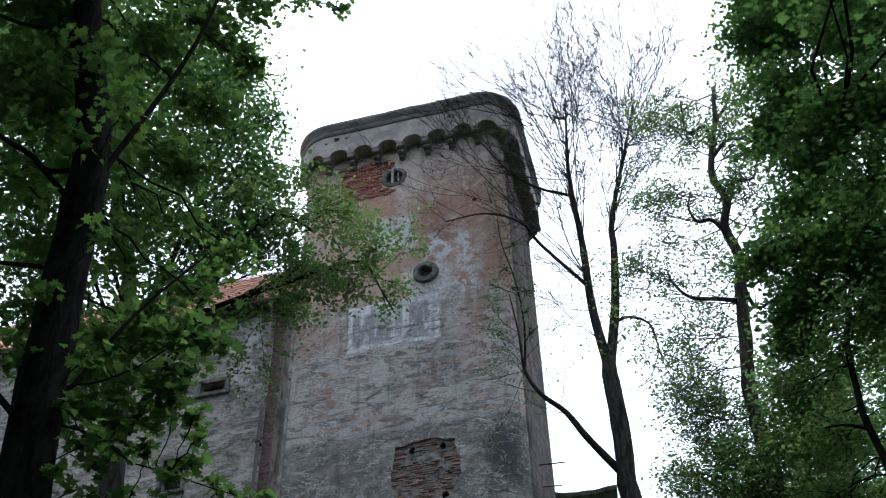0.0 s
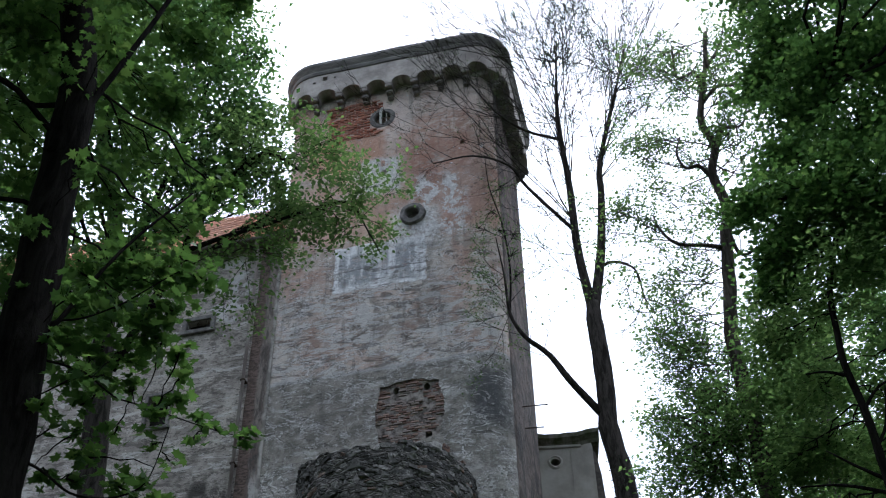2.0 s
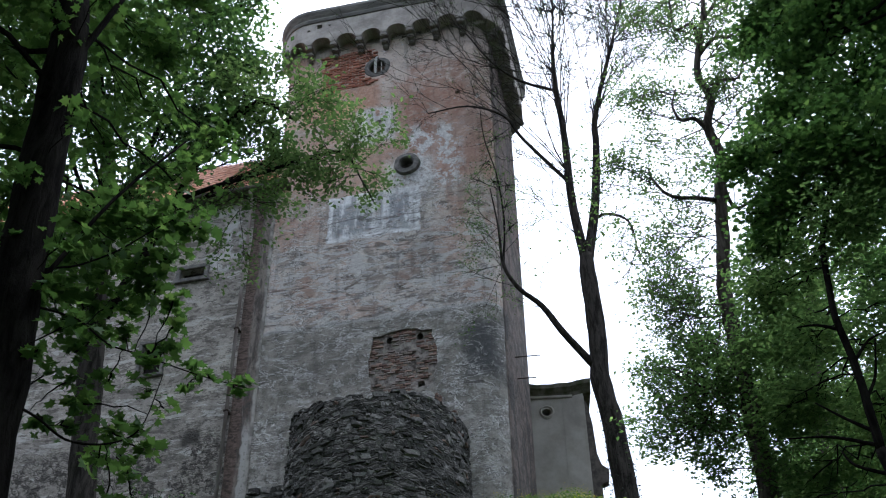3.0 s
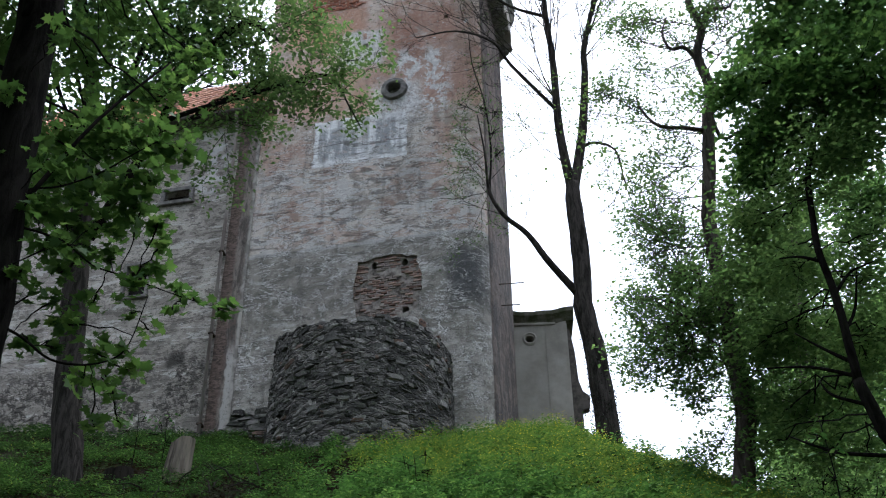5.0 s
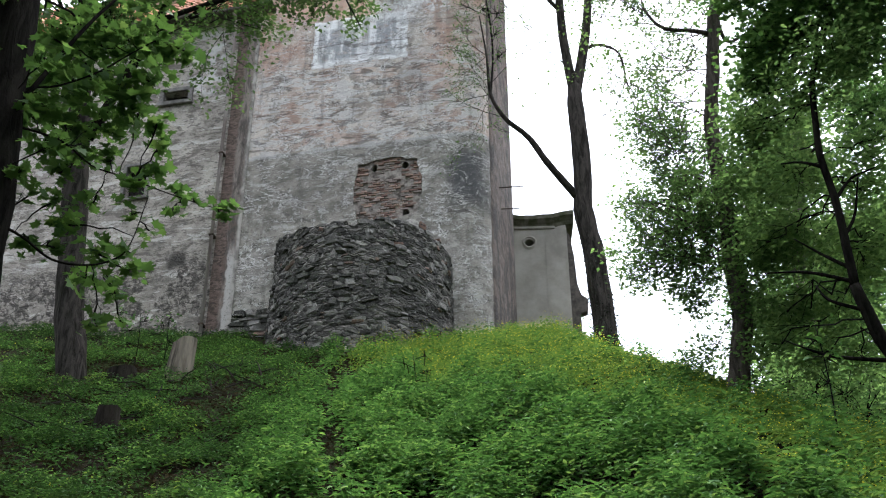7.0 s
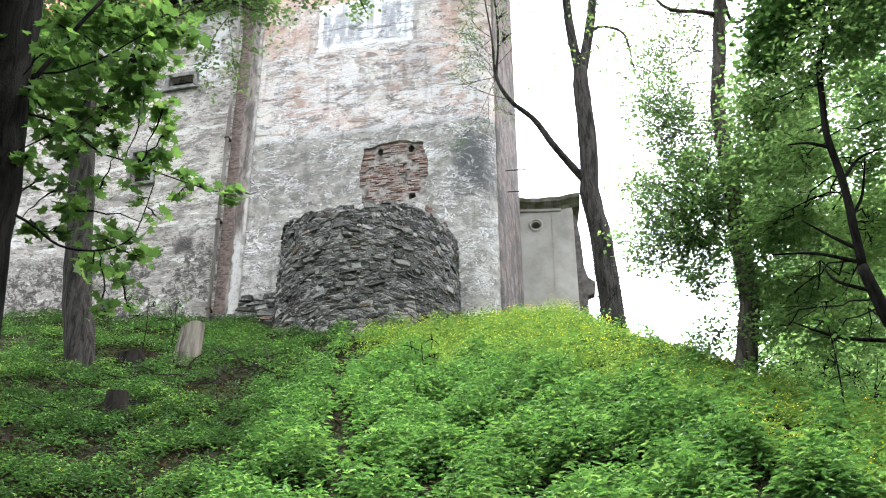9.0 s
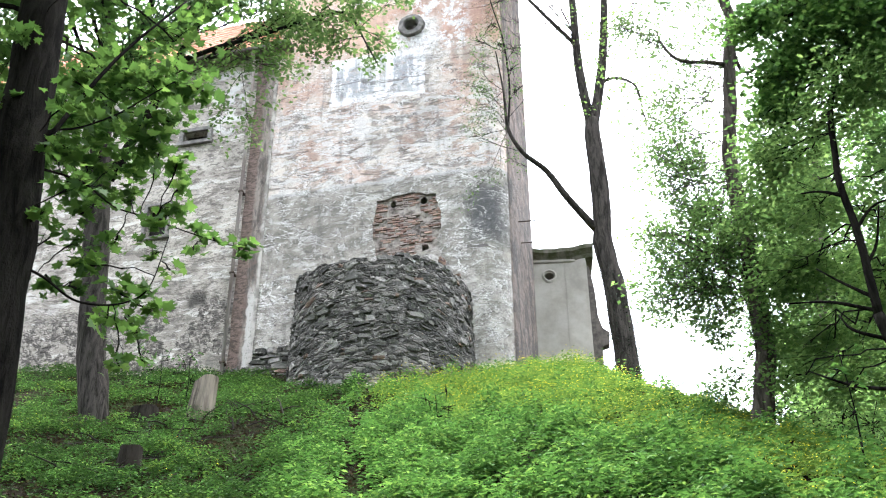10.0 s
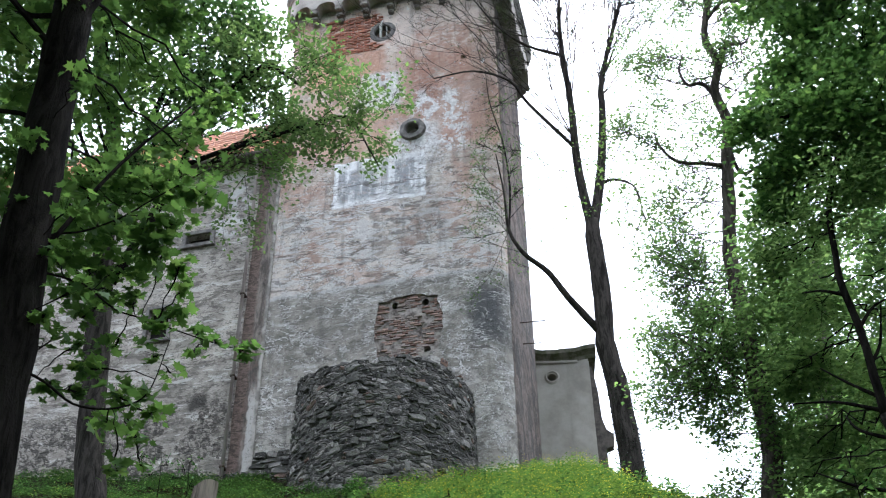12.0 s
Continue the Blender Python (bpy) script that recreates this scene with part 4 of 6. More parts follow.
# ------------------------------------------------------------ trees
def bent(a, b, rnd, sag=0.1, n=6):
    """Points of a crooked branch from a to b."""
    a, b = Vector(a), Vector(b)
    l = (b - a).length
    out = []
    for i in range(n):
        k = i / (n - 1)
        w = math.sin(math.pi * k) * l
        out.append(a.lerp(b, k) + Vector((rnd.uniform(-1, 1) * 0.05 * w, rnd.uniform(-1, 1) * 0.05 * w, sag * w * (1 - k) + rnd.uniform(-1, 1) * 0.04 * w)))
    return out


def smooth_path(points, n=4):
    """More points along a path, rounded."""
    p = [Vector(q) for q in points]
    p = [p[0] * 2 - p[1]] + p + [p[-1] * 2 - p[-2]]
    out = []
    for a, b, c, d in zip(p, p[1:], p[2:], p[3:]):
        for i in range(n):
            t = i / n
            out.append(0.5 * ((2 * b) + (c - a) * t + (2 * a - 5 * b + 4 * c - d) * t * t + (3 * b - a - 3 * c + d) * t ** 3))
    return out + [p[-2]]


def taper(points, r0, r1, flare=0.0):
    n = len(points) - 1
    return [(r0 + (r1 - r0) * i / n) * (1 + flare * max(0, 1 - i / 4) ** 2) for i in range(n + 1)]


def stem(name, points, r0, r1, material, parent, sides=10, flare=0.0, label="", lumps=0.05):
    path = smooth_path(points)
    bm = tube_bm(path, taper(path, r0, r1, flare), sides)
    for v in bm.verts:
        v.co += lumps * r0 * 3 * Vector(noise.noise_vector(v.co * 2.1))
    return part(name, bm, material, parent, label, True)


def foot(points):
    """The path with its lower end set into the ground."""
    x, y, z = points[0]
    return [(x, y, land(x, y) - 0.3)] + list(points)


def crown(tree, blobs, start, material, bark, size, each, rnd_seed, kind="plain", limb_r=0.045, flat=0.5, name="crown", spread=0.3, twigs=9, hang=0.3, twig_r=0.013):
    """Limbs to each clump of the crown, twigs in it, and leaves along the twigs."""
    rnd = random.Random(rnd_seed)
    spine = smooth_path(start, 6)
    twig_bm, spots = bmesh.new(), []
    for x, y, z, r in blobs:
        c = Vector((x, y, z))
        base = min(spine, key=lambda p: (p - c).length + 0.9 * max(0.0, p.z - c.z + 0.35 * (Vector((p.x, p.y, 0)) - Vector((x, y, 0))).length))
        path = bent(base, c, rnd, 0.08, 7)
        l = (base - c).length
        tube_bm(path, taper(path, limb_r * (0.6 + 0.12 * l), 0.010), 5, twig_bm)
        spots_here = [(path[-1], r * 0.3), (path[-2], r * 0.3)]
        for i in range(twigs):
            a = path[rnd.choice((3, 4, 5, 6, 6))]
            q = Vector((rnd.gauss(0, 1), rnd.gauss(0, 1), rnd.gauss(0, 0.8)))
            b = c + q.normalized() * r * rnd.uniform(0.35, 1.05)
            twig = bent(a, b, rnd, 0.05, 4)
            tube_bm(twig, taper(twig, twig_r, twig_r * 0.35), 3, twig_bm)
            spots_here += [(twig[-1], r * spread), (twig[-2], r * spread * 0.8)]
        for i in range(int(each * (r / 0.6) ** 2)):
            p, s = spots_here[rnd.randrange(len(spots_here))]
            spots.append((p.x + rnd.gauss(0, s), p.y + rnd.gauss(0, s), p.z + rnd.gauss(0, s * 0.7)))
    tagged(part("branchwork", twig_bm, bark, tree), kind="stuff")
    spots = np.array(spots)
    sizes = size * np.random.default_rng(rnd_seed).uniform(0.6, 1.25, len(spots))
    return tagged(part(name, leaf_mesh(name, spots, sizes, material, kind, flat, rnd_seed, hang), None, tree), kind="stuff")


def grow(bm, p, d, length, r, depth, rnd, tips, rise=0.22, fork=(0.35, 0.75), least=0.0, wander=0.10):
    """A branch that wanders upward and forks again and again."""
    n = 5
    pts, here = [p.copy()], p.copy()
    for i in range(n):
        d = (d + Vector((rnd.gauss(0, wander), rnd.gauss(0, wander), rnd.gauss(0, wander * 0.8) + rise * 0.25))).normalized()
        here = here + d * (length / n)
        pts.append(here.copy())
        if depth > 0 and i >= 1 and rnd.random() < 0.8:
            for k in range(1):
                side = d.cross(Vector((rnd.gauss(0, 1), rnd.gauss(0, 1), rnd.gauss(0, 1)))).normalized()
                a = rnd.uniform(*fork)
                grow(bm, here, (d * math.cos(a) + side * math.sin(a)).normalized(), length * rnd.uniform(0.45, 0.70), max(least, r * 0.64), depth - 1, rnd, tips, rise, fork, least, wander)
    tube_bm(pts, taper(pts, r, r * 0.45), 4 if r < 0.03 else 6, bm)
    tips.append(pts[-1])
    tips.append(pts[-3])


def airy_crown(tree, spine, n, aim, length, material, bark, size, per_tip, seed, name, depth=3, r=0.02, rise=0.1, spread=0.12, fork=(0.35, 0.8)):
    """A light crown: forking side branches along a stem, with a few leaves at every twig's end."""
    rnd = random.Random(seed)
    bm, tips = bmesh.new(), []
    pts = smooth_path(spine, 5)
    for i in range(n):
        p = pts[int(len(pts) * (i + rnd.random()) / n) % len(pts)]
        d = Vector((aim[0] + rnd.gauss(0, 0.75), aim[1] + rnd.gauss(0, 0.6), aim[2] + rnd.gauss(0, 0.3))).normalized()
        grow(bm, p, d, length * rnd.uniform(0.55, 1.15), r, depth, rnd, tips, rise, fork)
    tagged(part("branchwork", bm, bark, tree), kind="stuff")
    rng = np.random.default_rng(seed)
    t = np.repeat(np.array([tuple(q) for q in tips]), per_tip, axis=0)
    t = t + rng.normal(0, spread, t.shape)
    return tagged(part(name, leaf_mesh(name, t, size * rng.uniform(0.6, 1.25, len(t)), material, "plain", 0.5, seed, 0.3), None, tree), kind="stuff")


def nearer(points, k):
    """The same plan drawn nearer to the viewer's stand by k."""
    return [(x * k, y * k, EYE_Z + (z - EYE_Z) * k, *r) for x, y, z, *r in points]


# tall maple close by, its trunk leaning away uphill
maple = thing("maple_tree", "maple with a dark leaning trunk and large bright green leaves", "tree")
MA = [(-3.96, 8.3, 5.5), (-4.0, 8.3, 6.5), (-4.05, 8.3, 7.5), (-4.15, 8.3, 8.6), (-4.22, 8.3, 9.9), (-4.25, 8.3, 10.8), (-4.32, 8.3, 11.7), (-4.55, 8.3, 12.8), (-4.9, 8.3, 14.0), (-5.1, 8.2, 16.0), (-5.2, 8.0, 18.5)]
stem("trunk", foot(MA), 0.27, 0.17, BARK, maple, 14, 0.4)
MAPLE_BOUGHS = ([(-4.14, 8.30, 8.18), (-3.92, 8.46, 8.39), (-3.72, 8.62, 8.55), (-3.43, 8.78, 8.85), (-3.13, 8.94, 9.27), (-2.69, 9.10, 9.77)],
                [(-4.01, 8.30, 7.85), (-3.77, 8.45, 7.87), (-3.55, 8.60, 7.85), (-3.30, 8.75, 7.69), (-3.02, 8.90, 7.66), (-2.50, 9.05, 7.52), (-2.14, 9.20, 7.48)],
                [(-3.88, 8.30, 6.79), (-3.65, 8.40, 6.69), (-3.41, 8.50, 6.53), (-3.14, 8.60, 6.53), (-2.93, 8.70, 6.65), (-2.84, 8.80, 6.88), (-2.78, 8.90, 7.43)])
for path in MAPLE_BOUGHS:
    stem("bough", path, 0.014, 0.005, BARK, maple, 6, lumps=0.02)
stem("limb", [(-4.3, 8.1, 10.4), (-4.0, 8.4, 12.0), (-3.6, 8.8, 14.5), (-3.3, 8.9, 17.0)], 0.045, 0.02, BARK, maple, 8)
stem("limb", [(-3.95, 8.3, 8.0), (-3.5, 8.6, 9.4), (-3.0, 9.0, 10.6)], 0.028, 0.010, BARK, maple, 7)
crown(maple, [(-3.96, 8.82, 9.31, 0.26), (-3.67, 9.03, 9.45, 0.26), (-3.25, 8.91, 9.38, 0.24), (-2.97, 9.07, 9.44, 0.23), (-2.70, 9.09, 9.38, 0.18), (-3.84, 8.66, 8.67, 0.24), (-3.72, 9.24, 9.02, 0.24), (-3.22, 8.83, 8.66, 0.23), (-2.92, 8.81, 8.75, 0.21)],
      MAPLE_BOUGHS[0], MAPLE, BARK, 0.11, 470, 11, "maple", 0.006, 0.45, "lower_crown", 0.62, 6, twig_r=0.0035)
crown(maple, [(-3.03, 8.98, 8.48, 0.19), (-3.45, 9.24, 8.58, 0.21), (-3.69, 8.98, 8.36, 0.22), (-3.97, 9.10, 8.14, 0.16), (-2.76, 8.76, 8.22, 0.13), (-2.80, 9.09, 8.17, 0.11), (-3.63, 9.26, 8.22, 0.15), (-4.12, 9.02, 8.53, 0.16), (-3.28, 9.17, 8.08, 0.12), (-2.88, 9.12, 7.84, 0.13), (-2.88, 8.69, 7.43, 0.12), (-2.59, 9.18, 7.69, 0.11), (-2.39, 9.06, 7.50, 0.08), (-2.09, 8.86, 7.25, 0.12), (-2.47, 8.67, 7.13, 0.08), (-3.42, 9.26, 7.61, 0.12), (-3.70, 8.98, 7.76, 0.14)],
      MAPLE_BOUGHS[1], MAPLE, BARK, 0.11, 470, 15, "maple", 0.006, 0.45, "spreading_crown", 0.62, 6, twig_r=0.0035)
crown(maple, [(-3.71, 9.00, 7.45, 0.16), (-4.00, 9.12, 7.65, 0.11), (-3.51, 9.00, 7.19, 0.15), (-2.99, 9.14, 7.40, 0.11), (-3.12, 8.78, 6.75, 0.16), (-3.60, 9.06, 6.98, 0.12), (-2.83, 8.81, 6.77, 0.11), (-2.80, 9.15, 7.22, 0.08), (-3.30, 9.12, 6.65, 0.15), (-2.83, 8.57, 6.23, 0.15), (-2.95, 8.60, 5.93, 0.11), (-2.78, 8.65, 6.50, 0.13), (-2.94, 9.18, 6.27, 0.09), (-3.77, 8.81, 6.89, 0.11)],
      MAPLE_BOUGHS[2], MAPLE, BARK, 0.11, 450, 16, "maple", 0.006, 0.45, "drooping_crown", 0.62, 5, twig_r=0.0035)
crown(maple, [(-4.14, 7.89, 9.09, 0.16), (-3.72, 7.66, 9.77, 0.16), (-4.64, 7.81, 10.58, 0.22), (-4.31, 7.72, 11.39, 0.24), (-3.80, 7.70, 11.72, 0.27), (-4.96, 7.86, 12.65, 0.32), (-4.37, 7.86, 13.06, 0.32), (-4.27, 8.08, 8.48, 0.14), (-3.61, 7.93, 8.31, 0.14), (-3.78, 8.10, 7.93, 0.12), (-3.37, 8.05, 7.50, 0.16), (-3.69, 8.14, 7.22, 0.14)],
      MA, MAPLE, BARK, 0.105, 300, 17, "maple", 0.006, 0.45, "front_crown", 0.6, 6, twig_r=0.0035)
crown(maple, nearer([(-4.2, 7.9, 8.8, 0.6), (-3.7, 8.6, 9.0, 0.6), (-3.1, 8.9, 9.1, 0.45), (-4.1, 7.6, 9.6, 0.6), (-3.7, 8.5, 10.1, 0.6), (-3.1, 9.1, 10.1, 0.45), (-3.6, 8.0, 7.8, 0.5), (-3.4, 8.9, 11.0, 0.6), (-2.9, 9.4, 11.1, 0.45), (-4.5, 7.2, 10.2, 0.6), (-4.1, 8.2, 11.1, 0.6)], 1.17),
      MA, MAPLE, BARK, 0.11, 210, 12, "maple", 0.018, 0.45, "middle_crown", 0.3, 20, twig_r=0.005)
crown(maple, nearer([(-4.8, 7.4, 11.8, 0.7), (-4.2, 8.3, 12.4, 0.7), (-3.6, 8.9, 12.1, 0.6), (-4.7, 7.5, 13.1, 0.8), (-3.9, 8.3, 13.7, 0.7), (-3.4, 8.8, 14.9, 0.55), (-3.5, 9.0, 13.4, 0.6), (-3.0, 9.3, 14.6, 0.4), (-2.9, 9.0, 15.6, 0.4),
              (-1.75, 9.2, 15.8, 0.18), (-2.4, 9.1, 16.0, 0.25), (-4.7, 7.9, 15.7, 0.9), (-3.6, 8.7, 17.1, 0.8), (-5.1, 6.9, 13.5, 0.9), (-2.5, 9.2, 17.4, 0.4)], 1.17),
      MA, MAPLE, BARK, 0.11, 470, 13, "maple", 0.022, 0.45, "upper_crown", 0.3, 24, twig_r=0.006)
# the rest of its crown spreads overhead, added mostly out of view to shade the left
crown(maple, [(-6.0, 6.5, 15.5, 1.4), (-6.4, 8.5, 17.5, 1.5), (-4.5, 6.0, 18.5, 1.6), (-2.5, 7.2, 20.0, 1.5), (-4.8, 8.4, 20.5, 1.6), (-6.8, 5.6, 12.0, 1.3), (-7.2, 7.6, 14.5, 1.5), (-3.2, 5.2, 16.2, 1.3), (-6.2, 9.6, 20.0, 1.6), (-5.8, 5.0, 9.0, 1.1), (-6.6, 8.8, 10.5, 1.3), (-5.4, 9.4, 13.5, 1.2), (-7.6, 9.6, 12.6, 1.4)],
      MA + [(-4.9, 7.8, 20.0)], MAPLE, BARK, 0.14, 150, 14, "maple", 0.035, 0.5, "high_shading_crown", 0.4, 10)

# unseen limb and clumps above the viewer, added to darken trunk and bank
stem("limb", [(-5.1, 8.2, 15.0), (-4.6, 6.0, 16.2), (-3.9, 3.6, 17.0), (-3.2, 1.0, 17.4)], 0.12, 0.04, BARK, maple, 8)
crown(maple, [(-5.5, 4.6, 13.5, 1.5), (-3.6, 3.4, 15.5, 1.7), (-1.6, 2.6, 17.0, 1.7), (-5.4, 1.6, 15.0, 1.8), (-3.0, 0.2, 16.5, 1.8), (-0.6, 0.2, 18.0, 1.8), (-6.8, 3.4, 11.0, 1.5), (-7.4, 0.6, 12.6, 1.7), (-4.4, -1.8, 15.0, 1.8), (-1.6, -2.4, 17.0, 1.8), (-8.6, 4.6, 14.0, 1.7), (-5.0, 3.2, 18.5, 1.8)],
      [(-5.1, 8.2, 15.0), (-4.6, 6.0, 16.2), (-3.9, 3.6, 17.0), (-3.2, 1.0, 17.4)], MAPLE, BARK, 0.17, 130, 18, "maple", 0.03, 0.6, "unseen_crown", 0.4, 10)

# broad tree farther up the bank
linden = thing("linden_tree", "tall broadleaf tree with a straight grey-brown trunk on the bank", "tree")
LB = [(-8.4, 23.4, 12.1), (-8.78, 23.4, 14.1), (-9.0, 23.4, 16.0), (-9.25, 23.4, 18.2), (-9.55, 23.4, 20.8), (-9.8, 23.4, 23.0), (-9.95, 23.2, 24.4), (-10.5, 22.7, 26.2), (-10.7, 22.6, 29.5)]
stem("trunk", foot(LB), 0.37, 0.18, BARK_MID, linden, 14, 0.5)
stem("limb", [(-9.0, 23.2, 18.6), (-7.8, 22.6, 21.0), (-6.6, 21.6, 23.0), (-5.2, 20.6, 23.6), (-4.0, 19.9, 22.2)], 0.14, 0.035, BARK, linden, 8)
stem("limb", [(-9.4, 23.1, 20.4), (-8.6, 22.4, 23.0), (-7.6, 21.6, 26.0), (-7.0, 21.6, 30.0)], 0.13, 0.04, BARK, linden, 8)
stem("branch", [(-6.0, 21.0, 21.0), (-4.6, 20.1, 20.6), (-3.6, 19.8, 20.7), (-2.7, 19.8, 20.9), (-2.2, 19.9, 20.0), (-1.9, 19.9, 19.3)], 0.06, 0.012, BARK, linden, 6)
stem("branch", [(-7.4, 22.2, 21.6), (-6.0, 21.0, 21.0)], 0.08, 0.06, BARK, linden, 6)
crown(linden, [(-7.0, 21.9, 31.9, 1.6), (-7.4, 20.7, 27.8, 1.8), (-6.4, 22.1, 29.4, 1.2), (-8.6, 21.3, 26.5, 1.8), (-6.5, 21.1, 25.6, 1.5), (-7.2, 20.8, 23.5, 1.15), (-5.9, 21.2, 24.2, 0.8), (-10.7, 21.5, 28.2, 2.0), (-11.8, 20.9, 26.3, 2.0), (-9.5, 22.0, 25.0, 1.8),
               (-11.7, 21.0, 23.0, 2.0), (-5.8, 21.3, 26.2, 1.0), (-11.9, 20.8, 31.1, 2.2), (-9.2, 22.2, 32.7, 2.0), (-8.8, 22.3, 21.8, 1.3), (-10.6, 21.5, 20.1, 1.6), (-13.5, 19.9, 29.1, 2.2), (-5.8, 21.3, 22.9, 0.7), (-4.8, 21.3, 23.1, 0.7), (-6.9, 21.3, 22.4, 0.8), (-5.4, 21.3, 24.0, 0.8), (-6.6, 21.3, 23.8, 0.9), (-7.7, 21.3, 22.0, 0.9), (-4.5, 21.3, 22.2, 0.4)],
      LB, FOLIAGE, BARK, 0.17, 230, 21, "plain", 0.035, 0.4, "crown", 0.2, 40)
airy_crown(linden, [(-6.4, 21.4, 23.1), (-5.2, 20.6, 23.6), (-4.0, 19.9, 22.2)], 20, (0.25, -0.3, 0.0), 1.25, YOUNG, BARK, 0.14, 4, 22, "hanging_crown", 2, 0.016, 0.0, 0.2)
airy_crown(linden, [(-5.2, 20.5, 20.8), (-4.6, 20.1, 20.6), (-3.6, 19.8, 20.7), (-2.7, 19.8, 20.9), (-2.2, 19.9, 20.0)], 26, (0.2, -0.1, 0.0), 0.95, YOUNG, BARK, 0.13, 4, 24, "hanging_leaves", 2, 0.012, -0.05, 0.16)
airy_crown(linden, [(-5.6, 20.5, 20.8), (-5.0, 19.6, 18.9)], 10, (0.2, -0.1, -0.25), 1.0, YOUNG, BARK, 0.12, 3, 25, "drooping_leaves", 2, 0.010, -0.1, 0.15)


# extra clumps towards the viewer, added to cast shade on the left bank
crown(linden, [(-9.0, 17.0, 26.0, 2.0), (-11.0, 15.0, 24.0, 2.2), (-7.2, 16.5, 31.0, 2.0), (-12.0, 18.0, 30.0, 2.4), (-8.6, 14.0, 22.5, 1.8), (-10.0, 18.5, 34.0, 2.4), (-13.5, 16.0, 21.0, 2.2), (-6.0, 18.5, 35.0, 2.0)],
      LB, FOLIAGE, BARK, 0.22, 170, 23, "plain", 0.04, 0.5, "shading_crown", 0.4, 14)


# bare tree beside the tower, only its buds breaking
bare = thing("bare_tree", "slender dark tree nearly bare, with ivy on its lower trunk", "tree")
BT = [(4.35, 27.2, 13.4), (4.3, 27.2, 15.3), (4.2, 27.2, 17.3), (4.0, 27.2, 19.0), (4.05, 27.2, 20.5), (4.0, 27.2, 22.5), (4.0, 27.2, 23.4)]
stem("trunk", foot(BT), 0.36, 0.22, BARK_MID, bare, 14, 0.3)
LEFT = [(4.0, 27.2, 23.0), (3.75, 27.1, 25.3), (3.7, 26.9, 28.2), (3.6, 27.0, 31.4), (3.7, 27.0, 33.5), (3.9, 26.9, 36.0)]
RIGHT = [(4.0, 27.2, 23.0), (4.5, 27.3, 25.6), (4.8, 27.4, 28.3), (4.9, 27.4, 29.7), (5.6, 27.3, 32.4), (6.1, 27.3, 34.3), (6.5, 27.2, 36.0)]
LOW = [(3.9, 27.2, 19.3), (3.0, 26.9, 20.4), (2.5, 26.8, 21.2), (1.8, 26.5, 21.7), (1.4, 26.4, 22.5), (1.3, 26.2, 23.8), (1.1, 26.0, 25.2)]
ACROSS = [(3.7, 27.1, 26.4), (2.3, 26.7, 28.0), (1.7, 26.4, 28.8), (0.5, 26.2, 29.1), (-0.8, 26.0, 28.6)]
HIGH = [(3.6, 27.0, 30.6), (2.4, 26.7, 30.8), (1.4, 26.4, 31.5), (0.5, 26.2, 32.9)]
HOOK = [(4.45, 27.3, 25.0), (4.9, 27.3, 25.15), (5.5, 27.3, 24.8), (5.6, 27.2, 23.6)]
for path, a, b in ((LEFT, 0.17, 0.02), (RIGHT, 0.17, 0.02), (LOW, 0.12, 0.015), (ACROSS, 0.07, 0.02), (HIGH, 0.06, 0.02), (HOOK, 0.06, 0.02)):
    stem("limb", path, a, b, BARK_MID, bare, 8, lumps=0.03)


